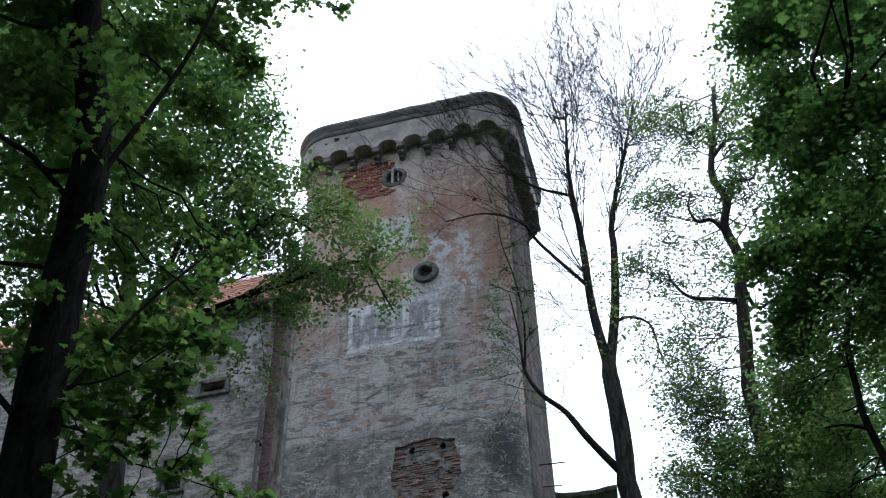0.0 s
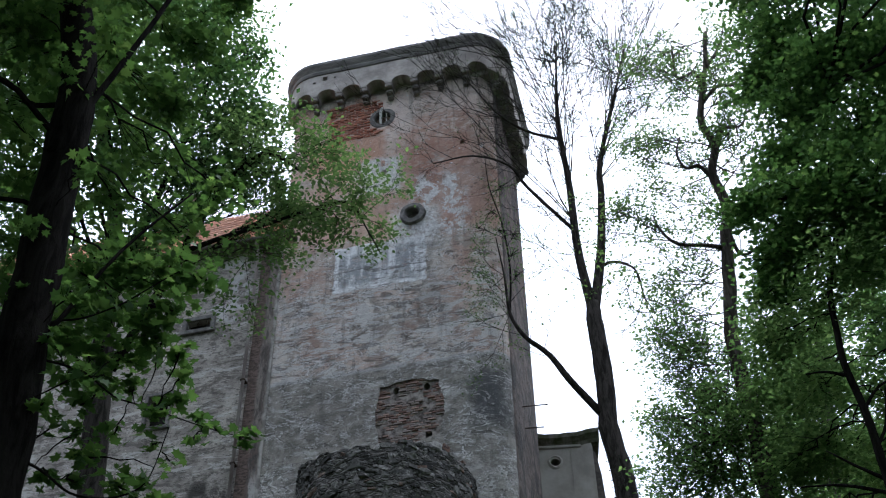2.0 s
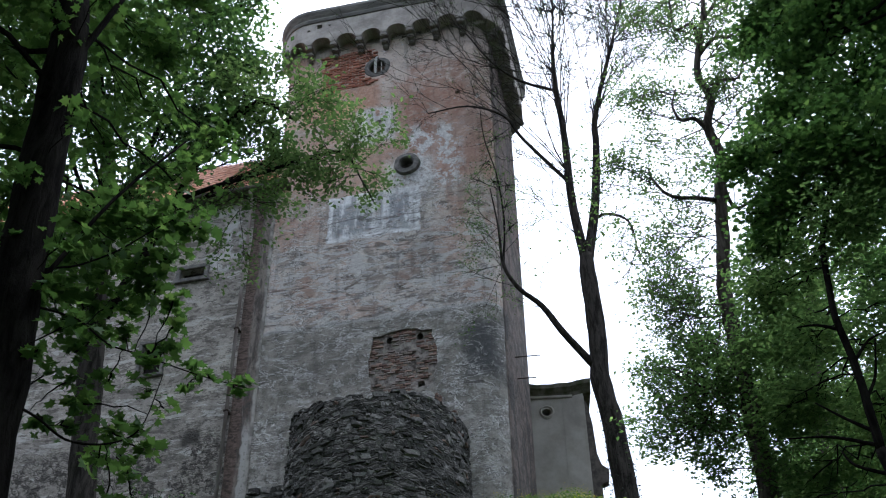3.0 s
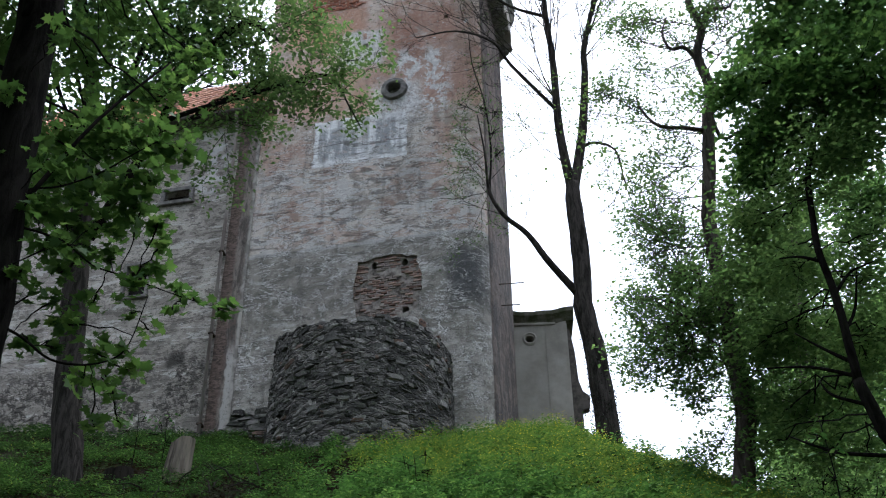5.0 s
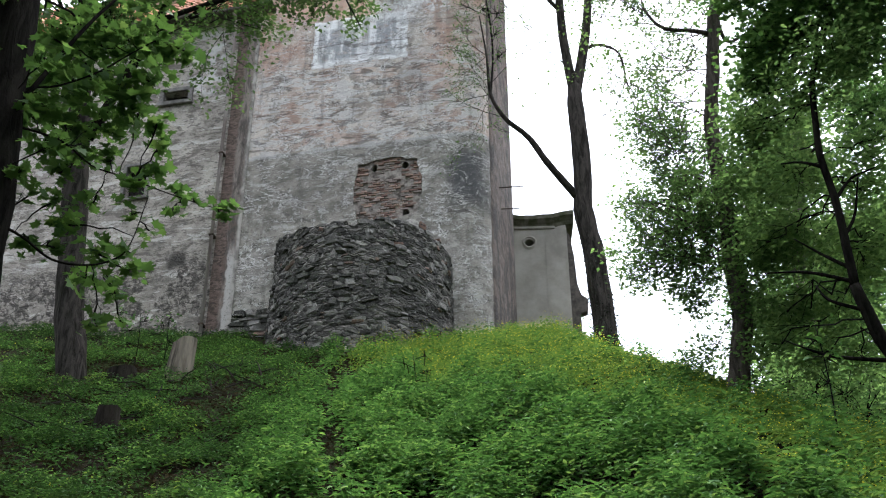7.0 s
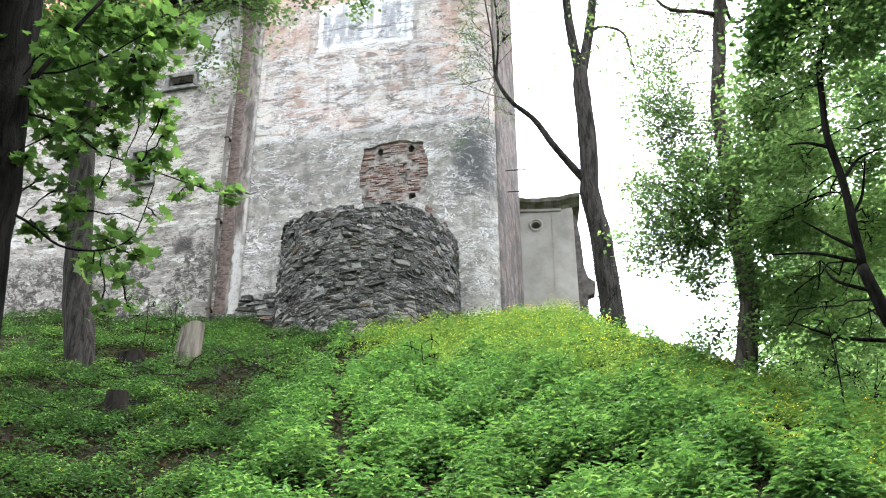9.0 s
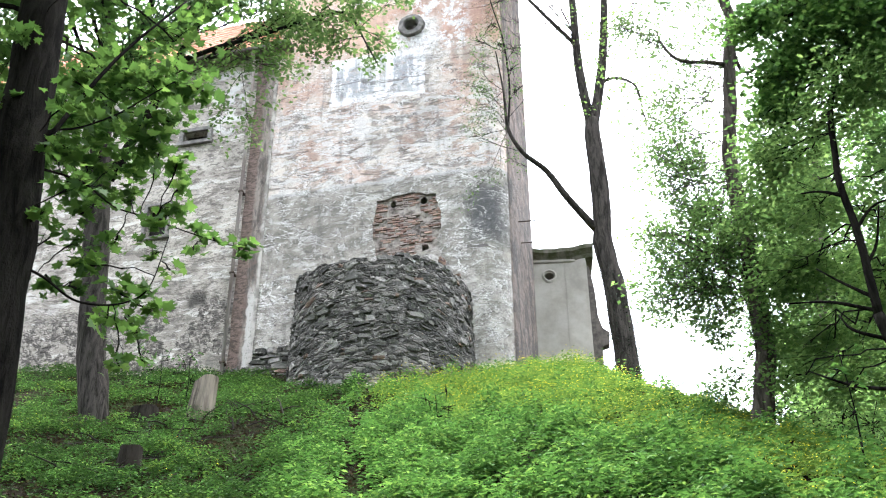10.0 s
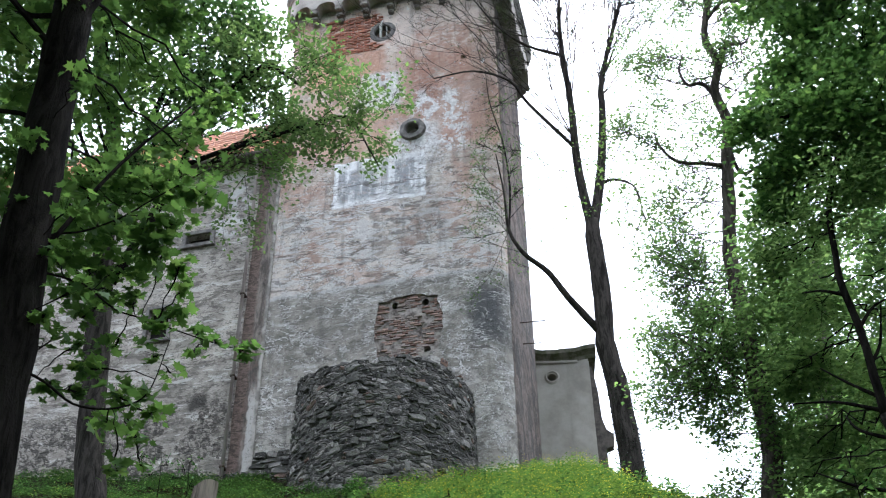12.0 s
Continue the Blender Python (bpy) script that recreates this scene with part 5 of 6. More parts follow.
def bare_twigs():
    rnd = random.Random(8)
    bm, tips, low = bmesh.new(), [], []
    up = Vector((0, 0, 1))
    for path, first, lean, depth, size, each in ((LEFT, 1.5, (-0.2, 0, 1), 4, 6.6, 6), (RIGHT, 2.5, (0.34, 0, 1), 4, 6.8, 5), (LEFT, 0.5, (-0.6, -0.2, 0.45), 3, 1.7, 2), (RIGHT, 0.5, (0.65, 0.1, 0.35), 3, 2.0, 2)):
        pts = smooth_path(path, 2)[int(first * 2):-1]
        for p in pts:
            for s in range(each):
                d = Vector((lean[0] + rnd.gauss(0, 0.5), lean[1] + rnd.gauss(0, 0.5), lean[2] + rnd.uniform(-0.2, 0.4))).normalized()
                grow(bm, p, d, size * rnd.uniform(0.45, 1.1), 0.021 if size > 3 else 0.013, depth, rnd, tips, 0.3, (0.30, 0.62), 0.0078, 0.11)
    for path, n in ((ACROSS, 16), (HIGH, 18), (LOW, 12)):
        pts = smooth_path(path, 4)
        for i in range(n):
            p = pts[rnd.randrange(len(pts) // 3, len(pts))]
            d = Vector((rnd.gauss(-0.45, 0.4), rnd.gauss(-0.1, 0.3), rnd.gauss(0.3, 0.5))).normalized()
            grow(bm, p, d, rnd.uniform(0.8, 1.7), 0.011, 2 if rnd.random() < 0.55 else 1, rnd, low if path is LOW else tips, 0.1, (0.35, 0.8))
    for i in range(5):
        grow(bm, Vector(HOOK[-1 - i % 2]), Vector((rnd.gauss(0, 0.4), 0, -0.6)).normalized(), 1.1, 0.02, 2, rnd, tips, -0.1, (0.3, 0.7))
    tagged(part("branchwork", bm, BARK_MID, bare, "fine fan of bare twigs"), kind="stuff")
    rng = np.random.default_rng(4)
    t = np.array([tuple(p) for p in tips])
    t = t[rng.random(len(t)) < 0.4]
    t = t + rng.normal(0, 0.05, t.shape)
    tagged(part("bud_growth", leaf_mesh("bud_growth", t, rng.uniform(0.03, 0.065, len(t)), YOUNG, "plain", 0.3, 31, 0.3), None, bare, "small opening leaves"), kind="stuff")
    q = np.repeat(np.array([tuple(p) for p in low]), 3, axis=0)
    q = q + rng.normal(0, 0.10, q.shape)
    tagged(part("young_leaves", leaf_mesh("young_leaves", q, rng.uniform(0.05, 0.09, len(q)), YOUNG, "plain", 0.3, 32, 0.3), None, bare, "pale green young leaves"), kind="stuff")
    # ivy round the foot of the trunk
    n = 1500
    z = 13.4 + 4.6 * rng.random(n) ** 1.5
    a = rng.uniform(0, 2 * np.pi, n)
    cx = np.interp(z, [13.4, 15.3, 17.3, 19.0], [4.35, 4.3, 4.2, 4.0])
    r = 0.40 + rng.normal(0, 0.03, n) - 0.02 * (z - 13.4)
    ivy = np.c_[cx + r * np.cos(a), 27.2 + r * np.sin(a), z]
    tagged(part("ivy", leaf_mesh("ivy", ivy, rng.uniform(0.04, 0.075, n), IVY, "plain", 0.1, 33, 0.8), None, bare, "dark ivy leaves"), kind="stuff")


bare_twigs()
stem("branch", [LOW[4], (1.5, 26.4, 24.2), (1.35, 26.3, 26.0), (1.0, 26.2, 27.6), (0.9, 26.1, 29.0)], 0.035, 0.01, BARK, bare, 6)
crown(bare, [(1.2, 26.1, 25.6, 0.45), (1.6, 26.1, 24.6, 0.45), (1.75, 26.1, 23.8, 0.4), (1.0, 26.2, 26.5, 0.45), (1.4, 26.1, 27.5, 0.45), (0.6, 26.2, 25.8, 0.4), (1.7, 26.1, 25.4, 0.4)],
      [(1.4, 26.4, 22.5), (1.5, 26.4, 24.2), (1.35, 26.3, 26.0), (1.0, 26.2, 27.6)], YOUNG, BARK, 0.075, 150, 35, "plain", 0.012, 0.4, "young_crown", 0.5, 12)

# crooked tree on the shoulder
locust = thing("locust_tree", "crooked furrowed tree with sparse light green spring leaves", "tree")
RT = [(4.88, 17.3, 9.2), (5.1, 17.3, 10.3), (5.13, 17.3, 11.4), (5.12, 17.3, 12.7), (5.08, 17.3, 13.8), (5.1, 17.3, 14.7), (5.28, 17.3, 15.9), (5.42, 17.3, 16.95), (5.61, 17.3, 18.06), (5.45, 17.3, 18.9), (5.68, 17.3, 19.8), (5.53, 17.3, 20.6), (5.73, 17.3, 21.7), (5.98, 17.3, 22.7), (6.15, 17.3, 23.8)]
stem("trunk", foot(RT), 0.20, 0.05, BARK_GREY, locust, 14, 0.4, lumps=0.06)
LOCUST_LIMBS = ([(5.45, 17.3, 18.8), (5.2, 17.2, 19.1), (4.9, 17.2, 19.05), (4.78, 17.2, 19.5), (4.9, 17.1, 19.9)], [(5.64, 17.3, 19.85), (5.97, 17.2, 20.26), (6.36, 17.2, 20.35), (6.65, 17.2, 21.14)],
                [(5.63, 17.3, 21.2), (6.04, 17.2, 21.67), (6.44, 17.2, 21.75), (6.87, 17.2, 22.24), (7.39, 17.2, 22.5)], [(5.72, 17.3, 21.6), (5.61, 17.2, 22.2), (5.18, 17.2, 22.05), (5.2, 17.1, 23.1)], [(5.9, 17.3, 22.4), (6.28, 17.2, 23.0), (6.56, 17.2, 23.8)],
                [(5.4, 17.3, 16.8), (4.92, 17.2, 16.8), (4.37, 17.2, 16.88), (4.09, 17.2, 17.3), (4.0, 17.1, 17.6)], [(5.5, 17.3, 17.3), (5.67, 17.3, 16.6), (6.18, 17.2, 16.85)])
for path in LOCUST_LIMBS:
    stem("limb", path, 0.055, 0.018, BARK_GREY, locust, 7, lumps=0.08)
stem("limb", [(5.12, 17.3, 11.6), (4.75, 17.2, 12.2), (4.25, 17.1, 12.5), (3.75, 17.0, 12.6)], 0.035, 0.01, BARK_GREY, locust, 6)
stem("limb", [(5.1, 17.3, 12.6), (4.7, 17.4, 13.2), (4.2, 17.4, 13.5)], 0.035, 0.01, BARK_GREY, locust, 6)
airy_crown(locust, [(4.9, 17.4, 12.0), (4.5, 17.3, 12.3), (4.1, 17.2, 12.4)], 14, (-0.25, 0.3, 0.0), 1.0, SUNLIT, BARK_GREY, 0.085, 3, 41, "lower_crown", 3, 0.014, 0.0, 0.13)
airy_crown(locust, [(5.0, 17.5, 11.5), (4.8, 17.6, 11.9)], 7, (-0.3, 0.35, 0.05), 1.1, SUNLIT, BARK_GREY, 0.095, 4, 44, "low_crown", 3, 0.014, 0.0, 0.13)
airy_crown(locust, [(4.9, 17.5, 13.2), (4.3, 17.5, 13.5)], 8, (-0.3, 0.3, 0.0), 1.2, SUNLIT, BARK_GREY, 0.085, 3, 46, "spreading_crown", 3, 0.014, 0.02, 0.13)
airy_crown(locust, [(5.2, 17.6, 11.2), (5.3, 17.6, 12.4), (5.3, 17.6, 14.0)], 14, (0.75, 0.45, 0.1), 1.3, SUNLIT, BARK_GREY, 0.095, 4, 43, "side_crown", 3, 0.016, 0.03)
airy_crown(locust, RT[1:3], 5, (-0.3, 0.45, 0.0), 0.85, SUNLIT, BARK_GREY, 0.085, 4, 48, "lowest_crown", 3, 0.012, 0.0, 0.14)
airy_crown(locust, RT[2:6], 15, (-0.45, 0.4, 0.0), 1.0, SUNLIT, BARK_GREY, 0.085, 4, 47, "inner_crown", 3, 0.014, 0.02, 0.14)
airy_crown(locust, RT[4:9], 20, (-0.8, 0.25, 0.1), 1.35, YOUNG, BARK_GREY, 0.085, 2, 45, "middle_crown", 3, 0.013, 0.05)
airy_crown(locust, RT[8:], 24, (-0.1, 0.1, 0.35), 1.15, YOUNG, BARK_GREY, 0.08, 2, 42, "upper_crown", 3, 0.018, 0.15)
for path in LOCUST_LIMBS:
    airy_crown(locust, path[1:], 6, (path[-1][0] - path[0][0], 0, 0.3), 0.9, YOUNG, BARK_GREY, 0.08, 2, int(path[0][2] * 7), "limb_leaves", 3, 0.012, 0.1)

# dense maple that closes the view
dense = thing("dense_maple", "large maple with dense dark green foliage and black limbs", "tree")
DT = [(6.6, 13.5, 6.2), (6.15, 13.6, 7.5), (5.89, 13.6, 8.1), (5.72, 13.6, 8.6), (5.63, 13.6, 9.05), (5.63, 13.6, 9.6), (5.63, 13.6, 10.0), (5.61, 13.6, 10.5), (5.53, 13.6, 11.1), (5.56, 13.6, 11.7), (5.7, 13.6, 12.8), (6.3, 13.4, 14.6), (6.6, 13.2, 16.9), (6.9, 13.0, 20.0)]
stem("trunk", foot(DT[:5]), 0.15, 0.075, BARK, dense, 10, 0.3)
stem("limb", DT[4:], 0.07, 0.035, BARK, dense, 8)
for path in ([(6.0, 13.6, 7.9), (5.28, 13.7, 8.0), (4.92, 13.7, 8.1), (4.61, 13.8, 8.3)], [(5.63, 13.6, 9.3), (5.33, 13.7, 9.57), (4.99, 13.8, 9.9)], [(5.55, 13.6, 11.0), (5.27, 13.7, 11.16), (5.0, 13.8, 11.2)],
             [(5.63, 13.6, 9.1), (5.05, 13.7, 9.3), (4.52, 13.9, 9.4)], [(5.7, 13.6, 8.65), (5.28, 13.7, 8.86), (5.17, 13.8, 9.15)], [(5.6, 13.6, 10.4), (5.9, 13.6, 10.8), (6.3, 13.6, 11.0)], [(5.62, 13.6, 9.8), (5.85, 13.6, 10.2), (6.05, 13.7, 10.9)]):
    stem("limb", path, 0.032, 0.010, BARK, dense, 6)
crown(dense, [(6.0, 13.7, 20.7, 0.8), (6.9, 13.3, 20.7, 1.0), (7.4, 12.5, 19.0, 1.1), (6.2, 13.6, 18.7, 0.9), (6.8, 12.8, 17.3, 1.0), (6.2, 13.7, 16.8, 0.9), (6.7, 12.9, 15.5, 0.9), (5.6, 13.9, 15.8, 0.65), (6.0, 13.2, 14.3, 0.9), (5.5, 14.0, 14.0, 0.6), 
              (5.8, 14.4, 18.3, 0.55), (6.2, 13.7, 22.1, 0.8), (7.5, 13.0, 22.6, 1.2), (8.1, 12.0, 20.5, 1.2), (5.4, 15.1, 13.9, 0.6), (5.2, 14.1, 13.7, 0.55), (5.0, 14.2, 15.0, 0.6), (6.4, 13.6, 13.4, 0.8), (5.9, 13.8, 14.8, 0.7), (7.6, 12.4, 16.8, 1.1), (6.9, 12.8, 13.9, 1.1)],
      DT, DENSE, BARK, 0.092, 950, 51, "maple", 0.02, 0.55, "upper_crown", 0.27, 40)
crown(dense, [(5.9, 15.9, 12.2, 0.7), (6.5, 14.6, 11.3, 0.7), (5.9, 17.0, 11.7, 0.7), (6.6, 16.7, 11.7, 0.8), (6.7, 15.6, 10.4, 0.6), (5.8, 17.1, 10.4, 0.6), (6.1, 16.9, 9.5, 0.5), (6.8, 16.7, 9.4, 0.6), (7.2, 15.4, 10.7, 0.9), (5.2, 16.2, 11.2, 0.6), (5.4, 15.8, 12.9, 0.7), (6.2, 16.0, 13.6, 0.8), (5.2, 16.6, 9.6, 0.45), (5.7, 16.0, 11.3, 0.6), (6.4, 14.7, 10.3, 0.6), (5.3, 16.1, 13.7, 0.6), (6.6, 16.8, 10.4, 0.7), (6.2, 18.0, 10.7, 0.7), (6.4, 13.6, 11.5, 0.6), (5.6, 16.1, 12.4, 0.6), (5.9, 13.2, 12.8, 0.8), (5.1, 15.2, 12.8, 0.55), (5.4, 14.5, 11.4, 0.6), (5.6, 13.9, 12.6, 0.6)],
      DT, SUNLIT, BARK, 0.105, 780, 52, "plain", 0.014, 0.6, "lower_crown", 0.42, 16, twig_r=0.007)

# clumps outside the view, added only to shade the right side
crown(dense, [(5.6, 7.6, 15.5, 1.5), (7.6, 8.0, 12.0, 1.4), (4.2, 5.6, 17.5, 1.6), (7.0, 5.6, 14.5, 1.6), (8.2, 6.0, 10.0, 1.3), (5.0, 3.2, 16.5, 1.6)],
      DT[12:], DENSE, BARK, 0.17, 130, 53, "maple", 0.02, 0.6, "unseen_crown", 0.4, 10)

# trees and bushes beyond the shoulder
far_tree = thing("ash_tree", "leafy tree with a grey trunk beyond the shoulder of the bank", "tree")
FT = [(9.5, 27.4, 11.0), (9.8, 27.3, 14.4), (9.9, 27.3, 16.9), (10.1, 27.2, 18.7), (10.6, 27.4, 22.0)]
stem("trunk", foot(FT), 0.36, 0.15, BARK_GREY, far_tree, 12)
crown(far_tree, [(8.7, 26.6, 13.4, 1.0), (9.6, 26.3, 12.8, 1.1), (10.2, 25.0, 12.3, 1.1), (10.1, 28.3, 15.5, 1.5), (11.5, 27.7, 15.9, 1.5), (9.3, 28.5, 16.3, 1.3), (11.6, 29.8, 18.3, 1.6), (13.0, 29.2, 19.4, 1.6), (10.8, 29.0, 21.5, 1.7), (9.4, 28.6, 19.0, 1.2), (8.6, 25.0, 11.0, 0.9), (9.4, 24.0, 9.6, 1.0), (11.0, 24.6, 10.6, 1.2), (13.2, 28.0, 23.0, 1.8), (12.4, 26.0, 14.0, 1.4)],
      FT, FOLIAGE, BARK, 0.18, 480, 61, "plain", 0.03, 0.55, "crown", 0.22, 36)
copy_thing(far_tree, pose(4.2, 2.5, -2.0, 0, 0, 4))
for bx, by, s in ((5.4, 22.6, 0.45), (6.2, 23.5, 0.6), (7.2, 24.0, 0.5)):
    bush = thing("bush", "small sparse bush with light green leaves on the bank", "bush", group="bushes on the shoulder")
    bz = land(bx, by)
    crown(bush, [(bx, by, bz + 0.6 * s, s), (bx + 0.5 * s, by, bz + 1.0 * s, s * 0.8)], [(bx, by, bz - 0.1), (bx, by, bz + 0.2)], FOLIAGE, BARK, 0.10, 110, 70 + int(bx * 3), "plain", 0.012, 0.5, "leaves", 0.35, 8)

for bx, by, bz, s in ((6.1, 20.5, 10.8, 0.9), (6.4, 19.5, 10.2, 0.9), (6.6, 18.5, 9.7, 0.9), (7.1, 21.5, 12.0, 1.0), (6.7, 17.5, 9.1, 0.9), (6.6, 16.5, 8.4, 0.8), (7.5, 20.5, 11.4, 1.0), (7.8, 19.0, 10.3, 1.0)):
    shrub = thing("shrub", "leafy light green shrub on the far side of the shoulder", "shrub", group="shrubs beyond the shoulder")
    z0 = land(bx, by)
    crown(shrub, [(bx, by, bz, s), (bx + 0.6 * s, by + 0.5, bz - 0.8 * s, s), (bx - 0.5 * s, by + 0.3, bz - 0.9 * s, s)], [(bx, by, z0 - 0.1), (bx, by, (z0 + bz) / 2), (bx, by, bz - 0.3)], SUNLIT, BARK, 0.11, 150, 200 + int(bx * 10), "plain", 0.02, 0.5, "leaves", 0.4, 12)
    stem("stem", [(bx, by, z0 - 0.1), (bx + 0.05, by, (z0 + bz) / 2), (bx, by, bz - 0.3)], 0.04, 0.015, BARK, shrub, 6)

# ------------------------------------------------------------ unseen wood behind the viewer, added to block sky light
def unseen_wood():
    rng = np.random.default_rng(90)
    a = np.radians(rng.uniform(72, 288, 48000))
    r = 13 + 9 * rng.random(48000)
    h = 22 * rng.random(48000) ** 0.85
    lump = np.sin(a * 13) + np.sin(a * 29 + 1) + np.sin(h * 0.9 + a * 7)
    keep = lump + rng.normal(0, 0.8, 48000) > -1.6
    q = np.c_[r * np.sin(a), r * np.cos(a), h][keep]
    me = leaf_mesh("woodland", q, rng.uniform(0.35, 0.7, len(q)), DENSE, "plain", 0.3, 91, 0.5)
    tagged(new("woodland", me), "unseen ring of leaves behind the viewer, added to shade the foreground", "woodland", kind="stuff")


unseen_wood()

# ------------------------------------------------------------ stumps
def stump_bm(h, r, seed, lean):
    bm = bmesh.new()
    rnd = random.Random(seed)
    rows = []
    for j in range(7):
        k = j / 6
        row = []
        for i in range(20):
            a = 2 * math.pi * i / 20
            rr = r * (1.3 - 0.4 * k ** 0.5) * (1 + 0.13 * math.sin(3 * a + seed) + 0.08 * noise.noise((math.cos(a) * 2, math.sin(a) * 2, seed + k)))
            zz = h * k + (lean * r * 2 * math.sin(a + 1) + 0.015 * rnd.uniform(-1, 1) if j == 6 else 0)
            row.append(bm.verts.new((rr * math.cos(a) + lean * k, rr * math.sin(a), zz - 0.25)))
        rows.append(row)
    for a, b in zip(rows, rows[1:]):
        for i in range(20):
            bm.faces.new((a[i], a[(i + 1) % 20], b[(i + 1) % 20], b[i]))
    bm.faces.new(rows[-1])
    return bm


for sx, sy, h, r, mat, lean, text in ((-6.2, 24.0, 1.25, 0.29, CUTWOOD, 0.12, "tall bleached tree stump with a slanting split top"), (-5.9, 18.5, 0.75, 0.21, OLDWOOD, 0.02, "short dark rotten tree stump among weeds"), (-7.3, 23.6, 0.55, 0.35, OLDWOOD, 0.0, "low dark stump beside the trunk")):
    st = tagged(new("tree_stump", mesh_from("tree_stump", stump_bm(h, r, int(sx * -10), lean), mat)), text, "stump")
    st.matrix_world = pose(sx, sy, land(sx, sy))

# roots and dead sticks beside the tall stump
def sticks():
    rnd = random.Random(77)
    bm = bmesh.new()
    for i in range(60):
        x, y = rnd.choice(((-5.5, 24.0), (-5.9, 18.4), (-7.0, 23.4), (-6.6, 20.5), (-4.8, 22.4)))
        x, y = x + rnd.gauss(0, 0.5), y + rnd.gauss(0, 0.4)
        a, l = rnd.uniform(0, 6.3), rnd.uniform(0.3, 0.9)
        p = Vector((x, y, land(x, y) + 0.12))
        q = p + Vector((math.cos(a) * l, math.sin(a) * l, 0))
        q.z = land(q.x, q.y) + rnd.uniform(0.1, 0.45)
        pts = bent(p, q, rnd, 0.1, 4)
        tube_bm(pts, taper(pts, 0.022, 0.008), 5, bm)
    tagged(new("dead_branches", mesh_from("dead_branches", bm, OLDWOOD)), "tangle of dead grey sticks on the bank", "branches", kind="stuff")


sticks()

# ------------------------------------------------------------ weeds on the bank
def trodden(x, y):
    """1 on the narrow trodden line up the bank."""
    line = float(np.interp(y, (12.0, 14.0, 15.5, 17.4, 19.9, 23.2), (-1.1, -1.41, -1.67, -1.98, -2.18, -2.4))) + 0.1 * math.sin(y * 2.1)
    return max(0.0, 1 - abs(x - line) / 0.30)


@functools.lru_cache(None)
def mound_at(i, j):
    r = random.Random(i * 7919 + j * 104729)
    return (i + r.uniform(0.05, 0.95)) * 1.05, (j + r.uniform(0.05, 0.95)) * 1.05, r.uniform(0.5, 0.9), r.uniform(0.5, 1.15)


def mound(x, y):
    """Cushions of weeds with dark clefts between them: 0 in a cleft, about 1 on a top."""
    i, j = math.floor(x / 1.05), math.floor(y / 1.05)
    best = 0.0
    for a in (i - 1, i, i + 1):
        for b in (j - 1, j, j + 1):
            cx, cy, r, h = mound_at(a, b)
            best = max(best, h * (1 - ((x - cx) ** 2 + (y - cy) ** 2) / r ** 2))
    return best


def herb_zone(x, y):
    """1 on the crest, where low yellow-green herbs grow."""
    edge = float(np.interp(x, (-3.6, -2.4, 0, 1.2, 1.9, 2.7, 3.2, 3.6, 4.5), (36.0, 23.6, 22.3, 20.0, 17.4, 15.4, 13.2, 12.0, 10.8)))
    return ease(y + 1.6 * noise.noise((x * 0.7, y * 0.7, 4.0)), edge - 0.9, edge + 0.9)


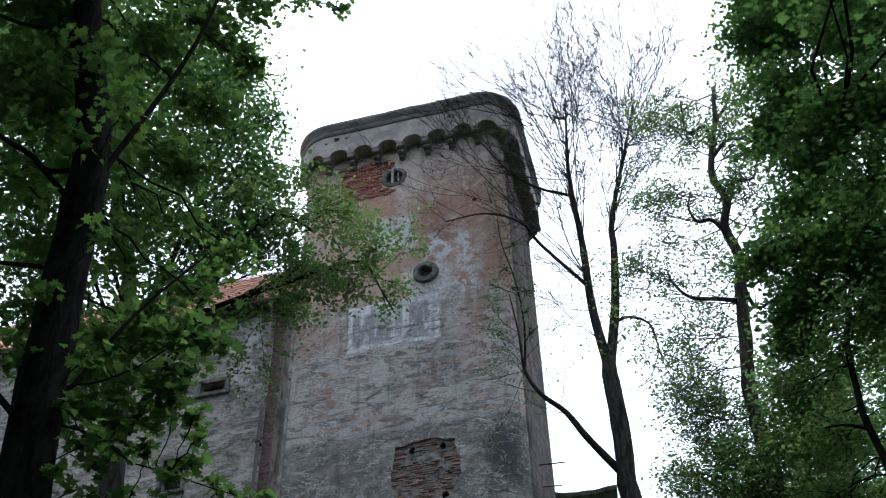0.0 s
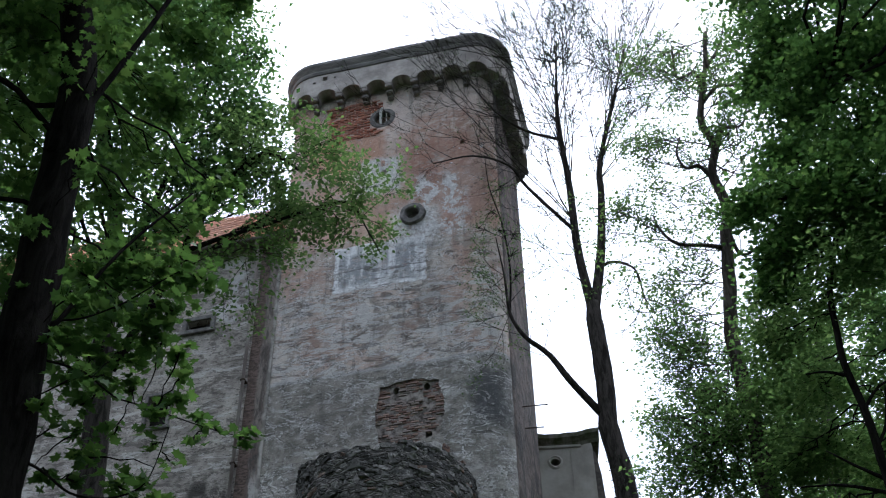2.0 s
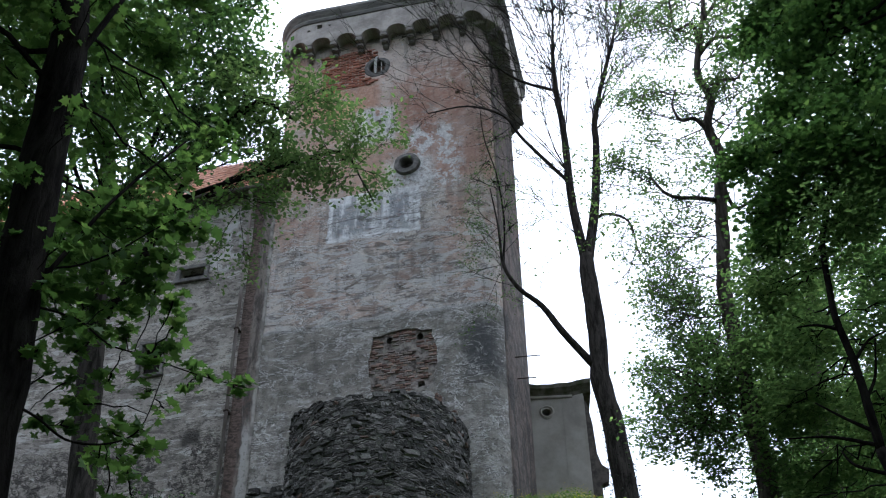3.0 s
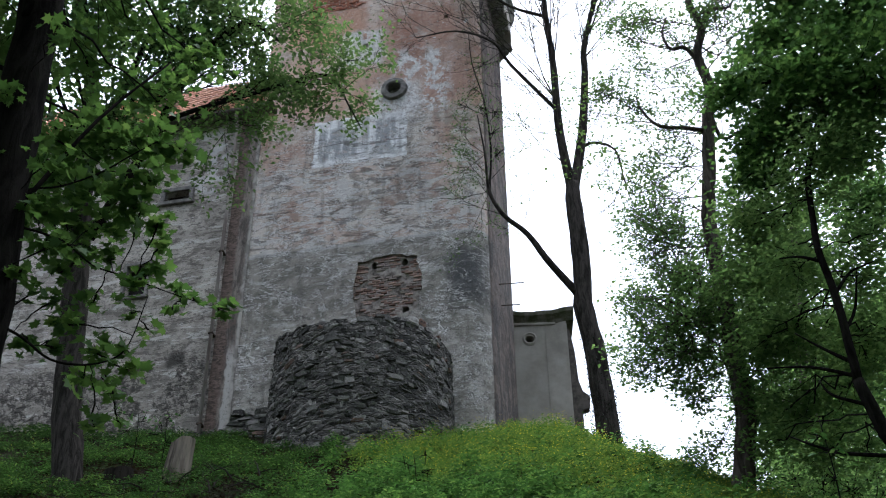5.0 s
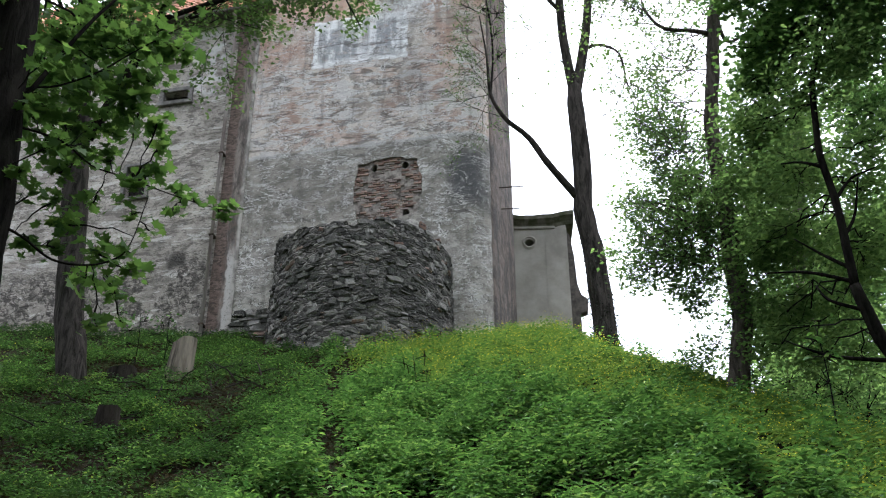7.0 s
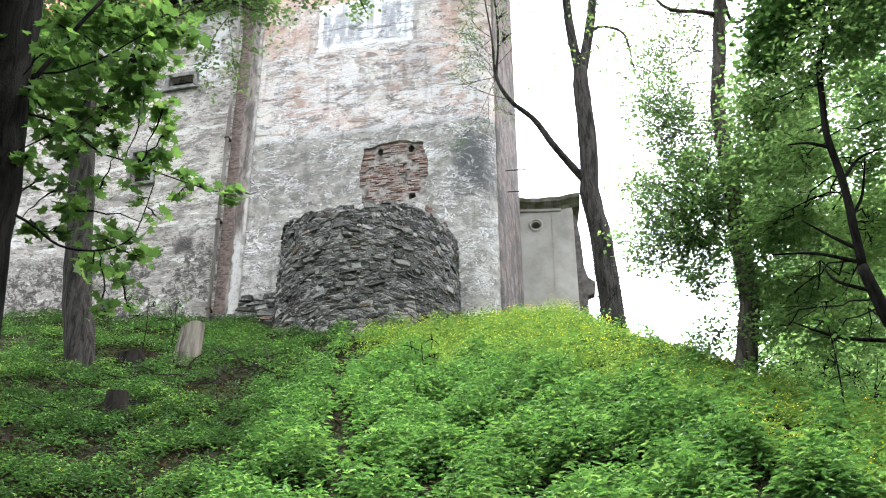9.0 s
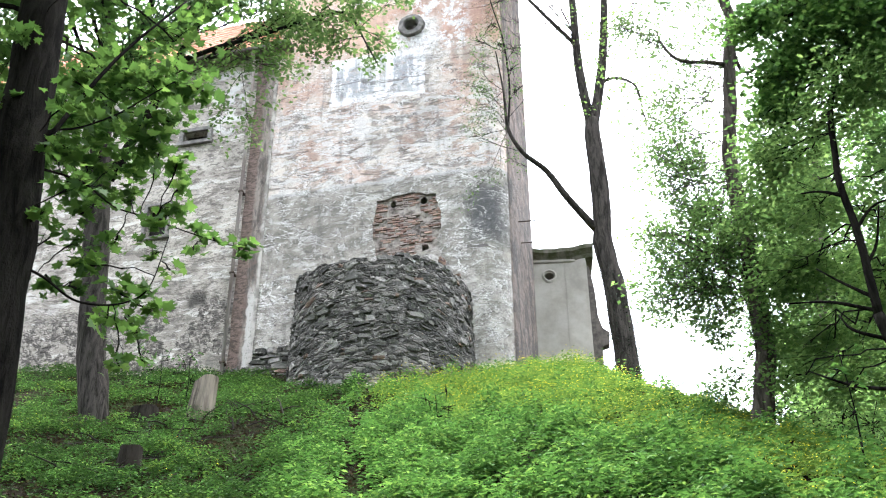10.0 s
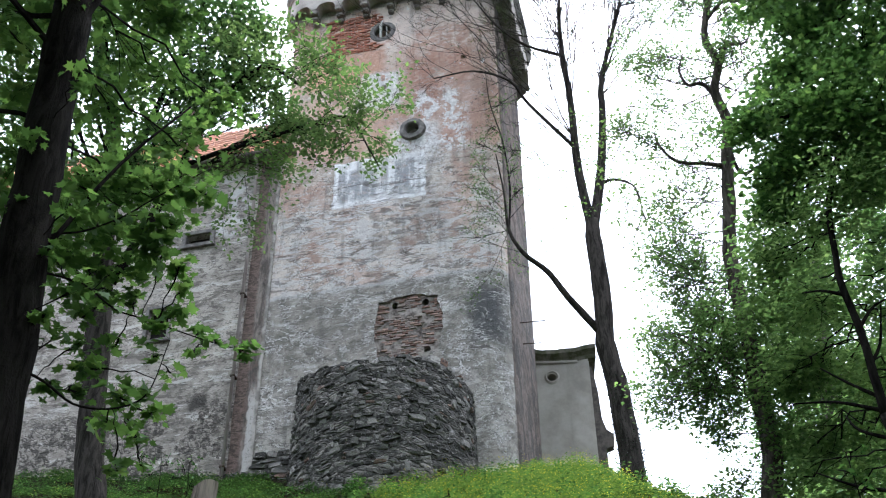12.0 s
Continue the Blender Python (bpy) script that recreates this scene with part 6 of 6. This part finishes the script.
def weeds():
    """Stalks with whorls of pointed leaves, standing in cushions; low herbs on the crest."""
    rnd = random.Random(19)
    sets = {k: ([], [], []) for k in ("weeds", "shade_weeds", "pale_weeds", "blossoms")}

    def leaf(key, p, size, way):
        for store, value in zip(sets[key], (p, size, way)):
            store.append(value)

    count = 0
    while count < 24000:
        x, y = rnd.uniform(-14, 12), 9.5 + 24.5 * rnd.random() ** 1.25
        if abs(x) > 0.47 * y + 1.5 or (y > 27 and x > 3.5):
            continue
        local = FRONT_INV @ Vector((x, y, 0))
        if local.y > -0.15 and -31 < local.x < 4:
            continue
        if (local.x - BX) ** 2 + local.y ** 2 < (BR + 0.15) ** 2:
            continue
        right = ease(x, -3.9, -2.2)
        tread = trodden(x, y)
        patch = noise.noise((x * 0.55, y * 0.55, 11.0))
        if rnd.random() < max(tread * 1.2, (1 - right) * (0.42 - patch * 1.8) - 0.1):
            continue
        herb = rnd.random() < 0.9 * herb_zone(x, y)
        m = mound(x, y)
        if not herb and rnd.random() > 0.05 + 1.5 * m:
            continue
        count += 1
        z = land(x, y)
        if herb:
            low = 1 - 0.65 * ease(x, 2.6, 4.0)
            key, h, n, size = "pale_weeds", (0.20 + 0.36 * max(0.0, m)) * low * rnd.uniform(0.6, 1.5), 12, 0.08
        else:
            h = (0.06 + 0.72 * max(0.0, m)) * (0.5 + 0.5 * right) * rnd.uniform(0.8, 1.2)
            # towards the left, darker leaves stand in for shade under the trees
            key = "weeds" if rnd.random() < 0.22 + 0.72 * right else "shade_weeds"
            if right < 0.5 and rnd.random() < 0.02 + 0.5 * max(0.0, noise.noise((x * 0.5, y * 0.5, 21.0)) - 0.1):
                key = "pale_weeds"
            n, size = (14 if y < 20 else 11), 0.115 * (0.72 + 0.28 * right)
        h *= 1 - 0.6 * min(1.0, tread * 2)
        turn, lean = rnd.uniform(0, 6.3), (rnd.gauss(0, 0.05), rnd.gauss(-0.04, 0.05))
        for i in range(n):
            k = (i + 0.5) / n
            a = turn + 2.4 * i + rnd.gauss(0, 0.25)
            out = (0.02 + 0.09 * (1 - k)) * (0.55 if herb else 1.0)
            tip = 0.35 * k - 0.30 + rnd.gauss(0, 0.16)
            p = (x + lean[0] * k + out * math.cos(a), y + lean[1] * k + out * math.sin(a), z + h * (0.30 + 0.70 * k) + rnd.gauss(0, 0.012))
            leaf(key, p, size * (1.12 - 0.5 * k ** 3) * rnd.uniform(0.75, 1.25), (math.cos(a), math.sin(a), tip))
        if key == "pale_weeds" and rnd.random() < (0.34 if herb else 0.12):
            for i in range(3):
                leaf("blossoms", (x + rnd.gauss(0, 0.1), y + rnd.gauss(0, 0.1), z + h + 0.04 + rnd.uniform(0, 0.06)), rnd.uniform(0.018, 0.034), (1.0, rnd.uniform(-1, 1), 0.2))
    for key, mat, text in (("weeds", WEED, "dense green ground elder covering the bank"), ("shade_weeds", SHADE, "weeds under the trees, leaves coloured darker for canopy shade"), ("pale_weeds", HERB, "yellow-green herbs along the crest of the bank"), ("blossoms", BLOSSOM, "tiny yellow blossoms over the herbs")):
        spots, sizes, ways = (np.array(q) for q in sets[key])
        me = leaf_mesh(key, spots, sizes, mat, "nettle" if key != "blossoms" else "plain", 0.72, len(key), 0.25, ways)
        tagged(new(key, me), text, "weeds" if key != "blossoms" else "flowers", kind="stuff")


FRONT_INV = FRONT.inverted()
weeds()


def litter():
    """Dead leaves and small seedlings on the open soil."""
    rng = np.random.default_rng(55)
    x, y = rng.uniform(-11, 0.0, 26000), rng.uniform(11, 29, 26000)
    spots = np.array([(a, b, land(a, b) + 0.02) for a, b in zip(x, y)])
    me = leaf_mesh("leaf_litter", spots, rng.uniform(0.05, 0.12, len(x)), LITTER, "plain", 0.6, 56, 0.1)
    tagged(new("leaf_litter", me), "brown dead leaves lying on the dark soil", "leaf litter", kind="stuff")
    x, y = rng.uniform(-13, 0.5, 8000), rng.uniform(10, 31, 8000)
    spots = np.array([(a, b, land(a, b) + 0.05 + 0.08 * rng.random()) for a, b in zip(x, y)])
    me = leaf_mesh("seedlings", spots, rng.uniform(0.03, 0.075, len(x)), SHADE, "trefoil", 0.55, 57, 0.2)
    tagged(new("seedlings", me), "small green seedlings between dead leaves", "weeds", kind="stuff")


litter()


def sapling(x, y, h, seed, name_text):
    rnd = random.Random(seed)
    z = land(x, y)
    ob = thing("sapling", name_text, "sapling", group="saplings on the bank")
    p = [(x, y, z - 0.1), (x + 0.03, y, z + h * 0.5), (x - 0.02, y, z + h)]
    stem("stem", p, 0.016, 0.006, BARK, ob, 5)
    crown(ob, [(x + rnd.gauss(0, 0.22), y, z + h * k, 0.25) for k in (0.5, 0.7, 0.85, 1.0)], p, WEED, BARK, 0.10, 70, seed, "plain", 0.006, 0.5, "leaves", 0.35, 5)


sapling(-0.6, 20.7, 1.1, 3, "thin green sapling standing in the weeds")
sapling(5.0, 13.6, 1.8, 4, "thin sapling with arching twigs on the bank")
sapling(-7.4, 24.6, 1.6, 5, "leafy maple sapling before the wall")
sapling(-6.9, 25.3, 1.3, 6, "leafy maple sapling before the wall")

# ------------------------------------------------------------ single stones and bricks
place_stones()
foundation_stones()


def rubbed(x, z):
    """False where mortar still covers the bricks."""
    return noise.noise((x * 1.9, z * 2.6, 8.0)) < 0.14


def low_patch(x, z):
    return -0.95 < x < 1.6 and 20.2 < z < 22.85 and rubbed(x, z) and all(abs(x - a) > 0.21 or abs(z - b) > 0.13 for a, b in HOLES)


def high_patch(x, z):
    edge = 0.3 * noise.noise((x * 1.4, z * 1.4, 2.3))
    return -3.1 + edge < x < -1.0 + edge and 34.6 + edge < z < 36.75 + 0.4 * edge and (x + 0.86) ** 2 + (z - 35.65) ** 2 > 0.36


part("brick_bed", cut(box_bm(-1.1, 1.8, 0.085, 0.24, 20.0, 23.0), [drum(a, b, 0.12, -0.5, 0.9, 10, rz=0.14) for a, b in HOLES]), BRICK_BED, tower)
brick_patch(-1.0, 1.7, 20.15, 22.95, 0.125, low_patch, tower, 3)
brick_patch(-3.5, -0.6, 34.2, 36.9, 0.035, high_patch, tower, 4, single=False)
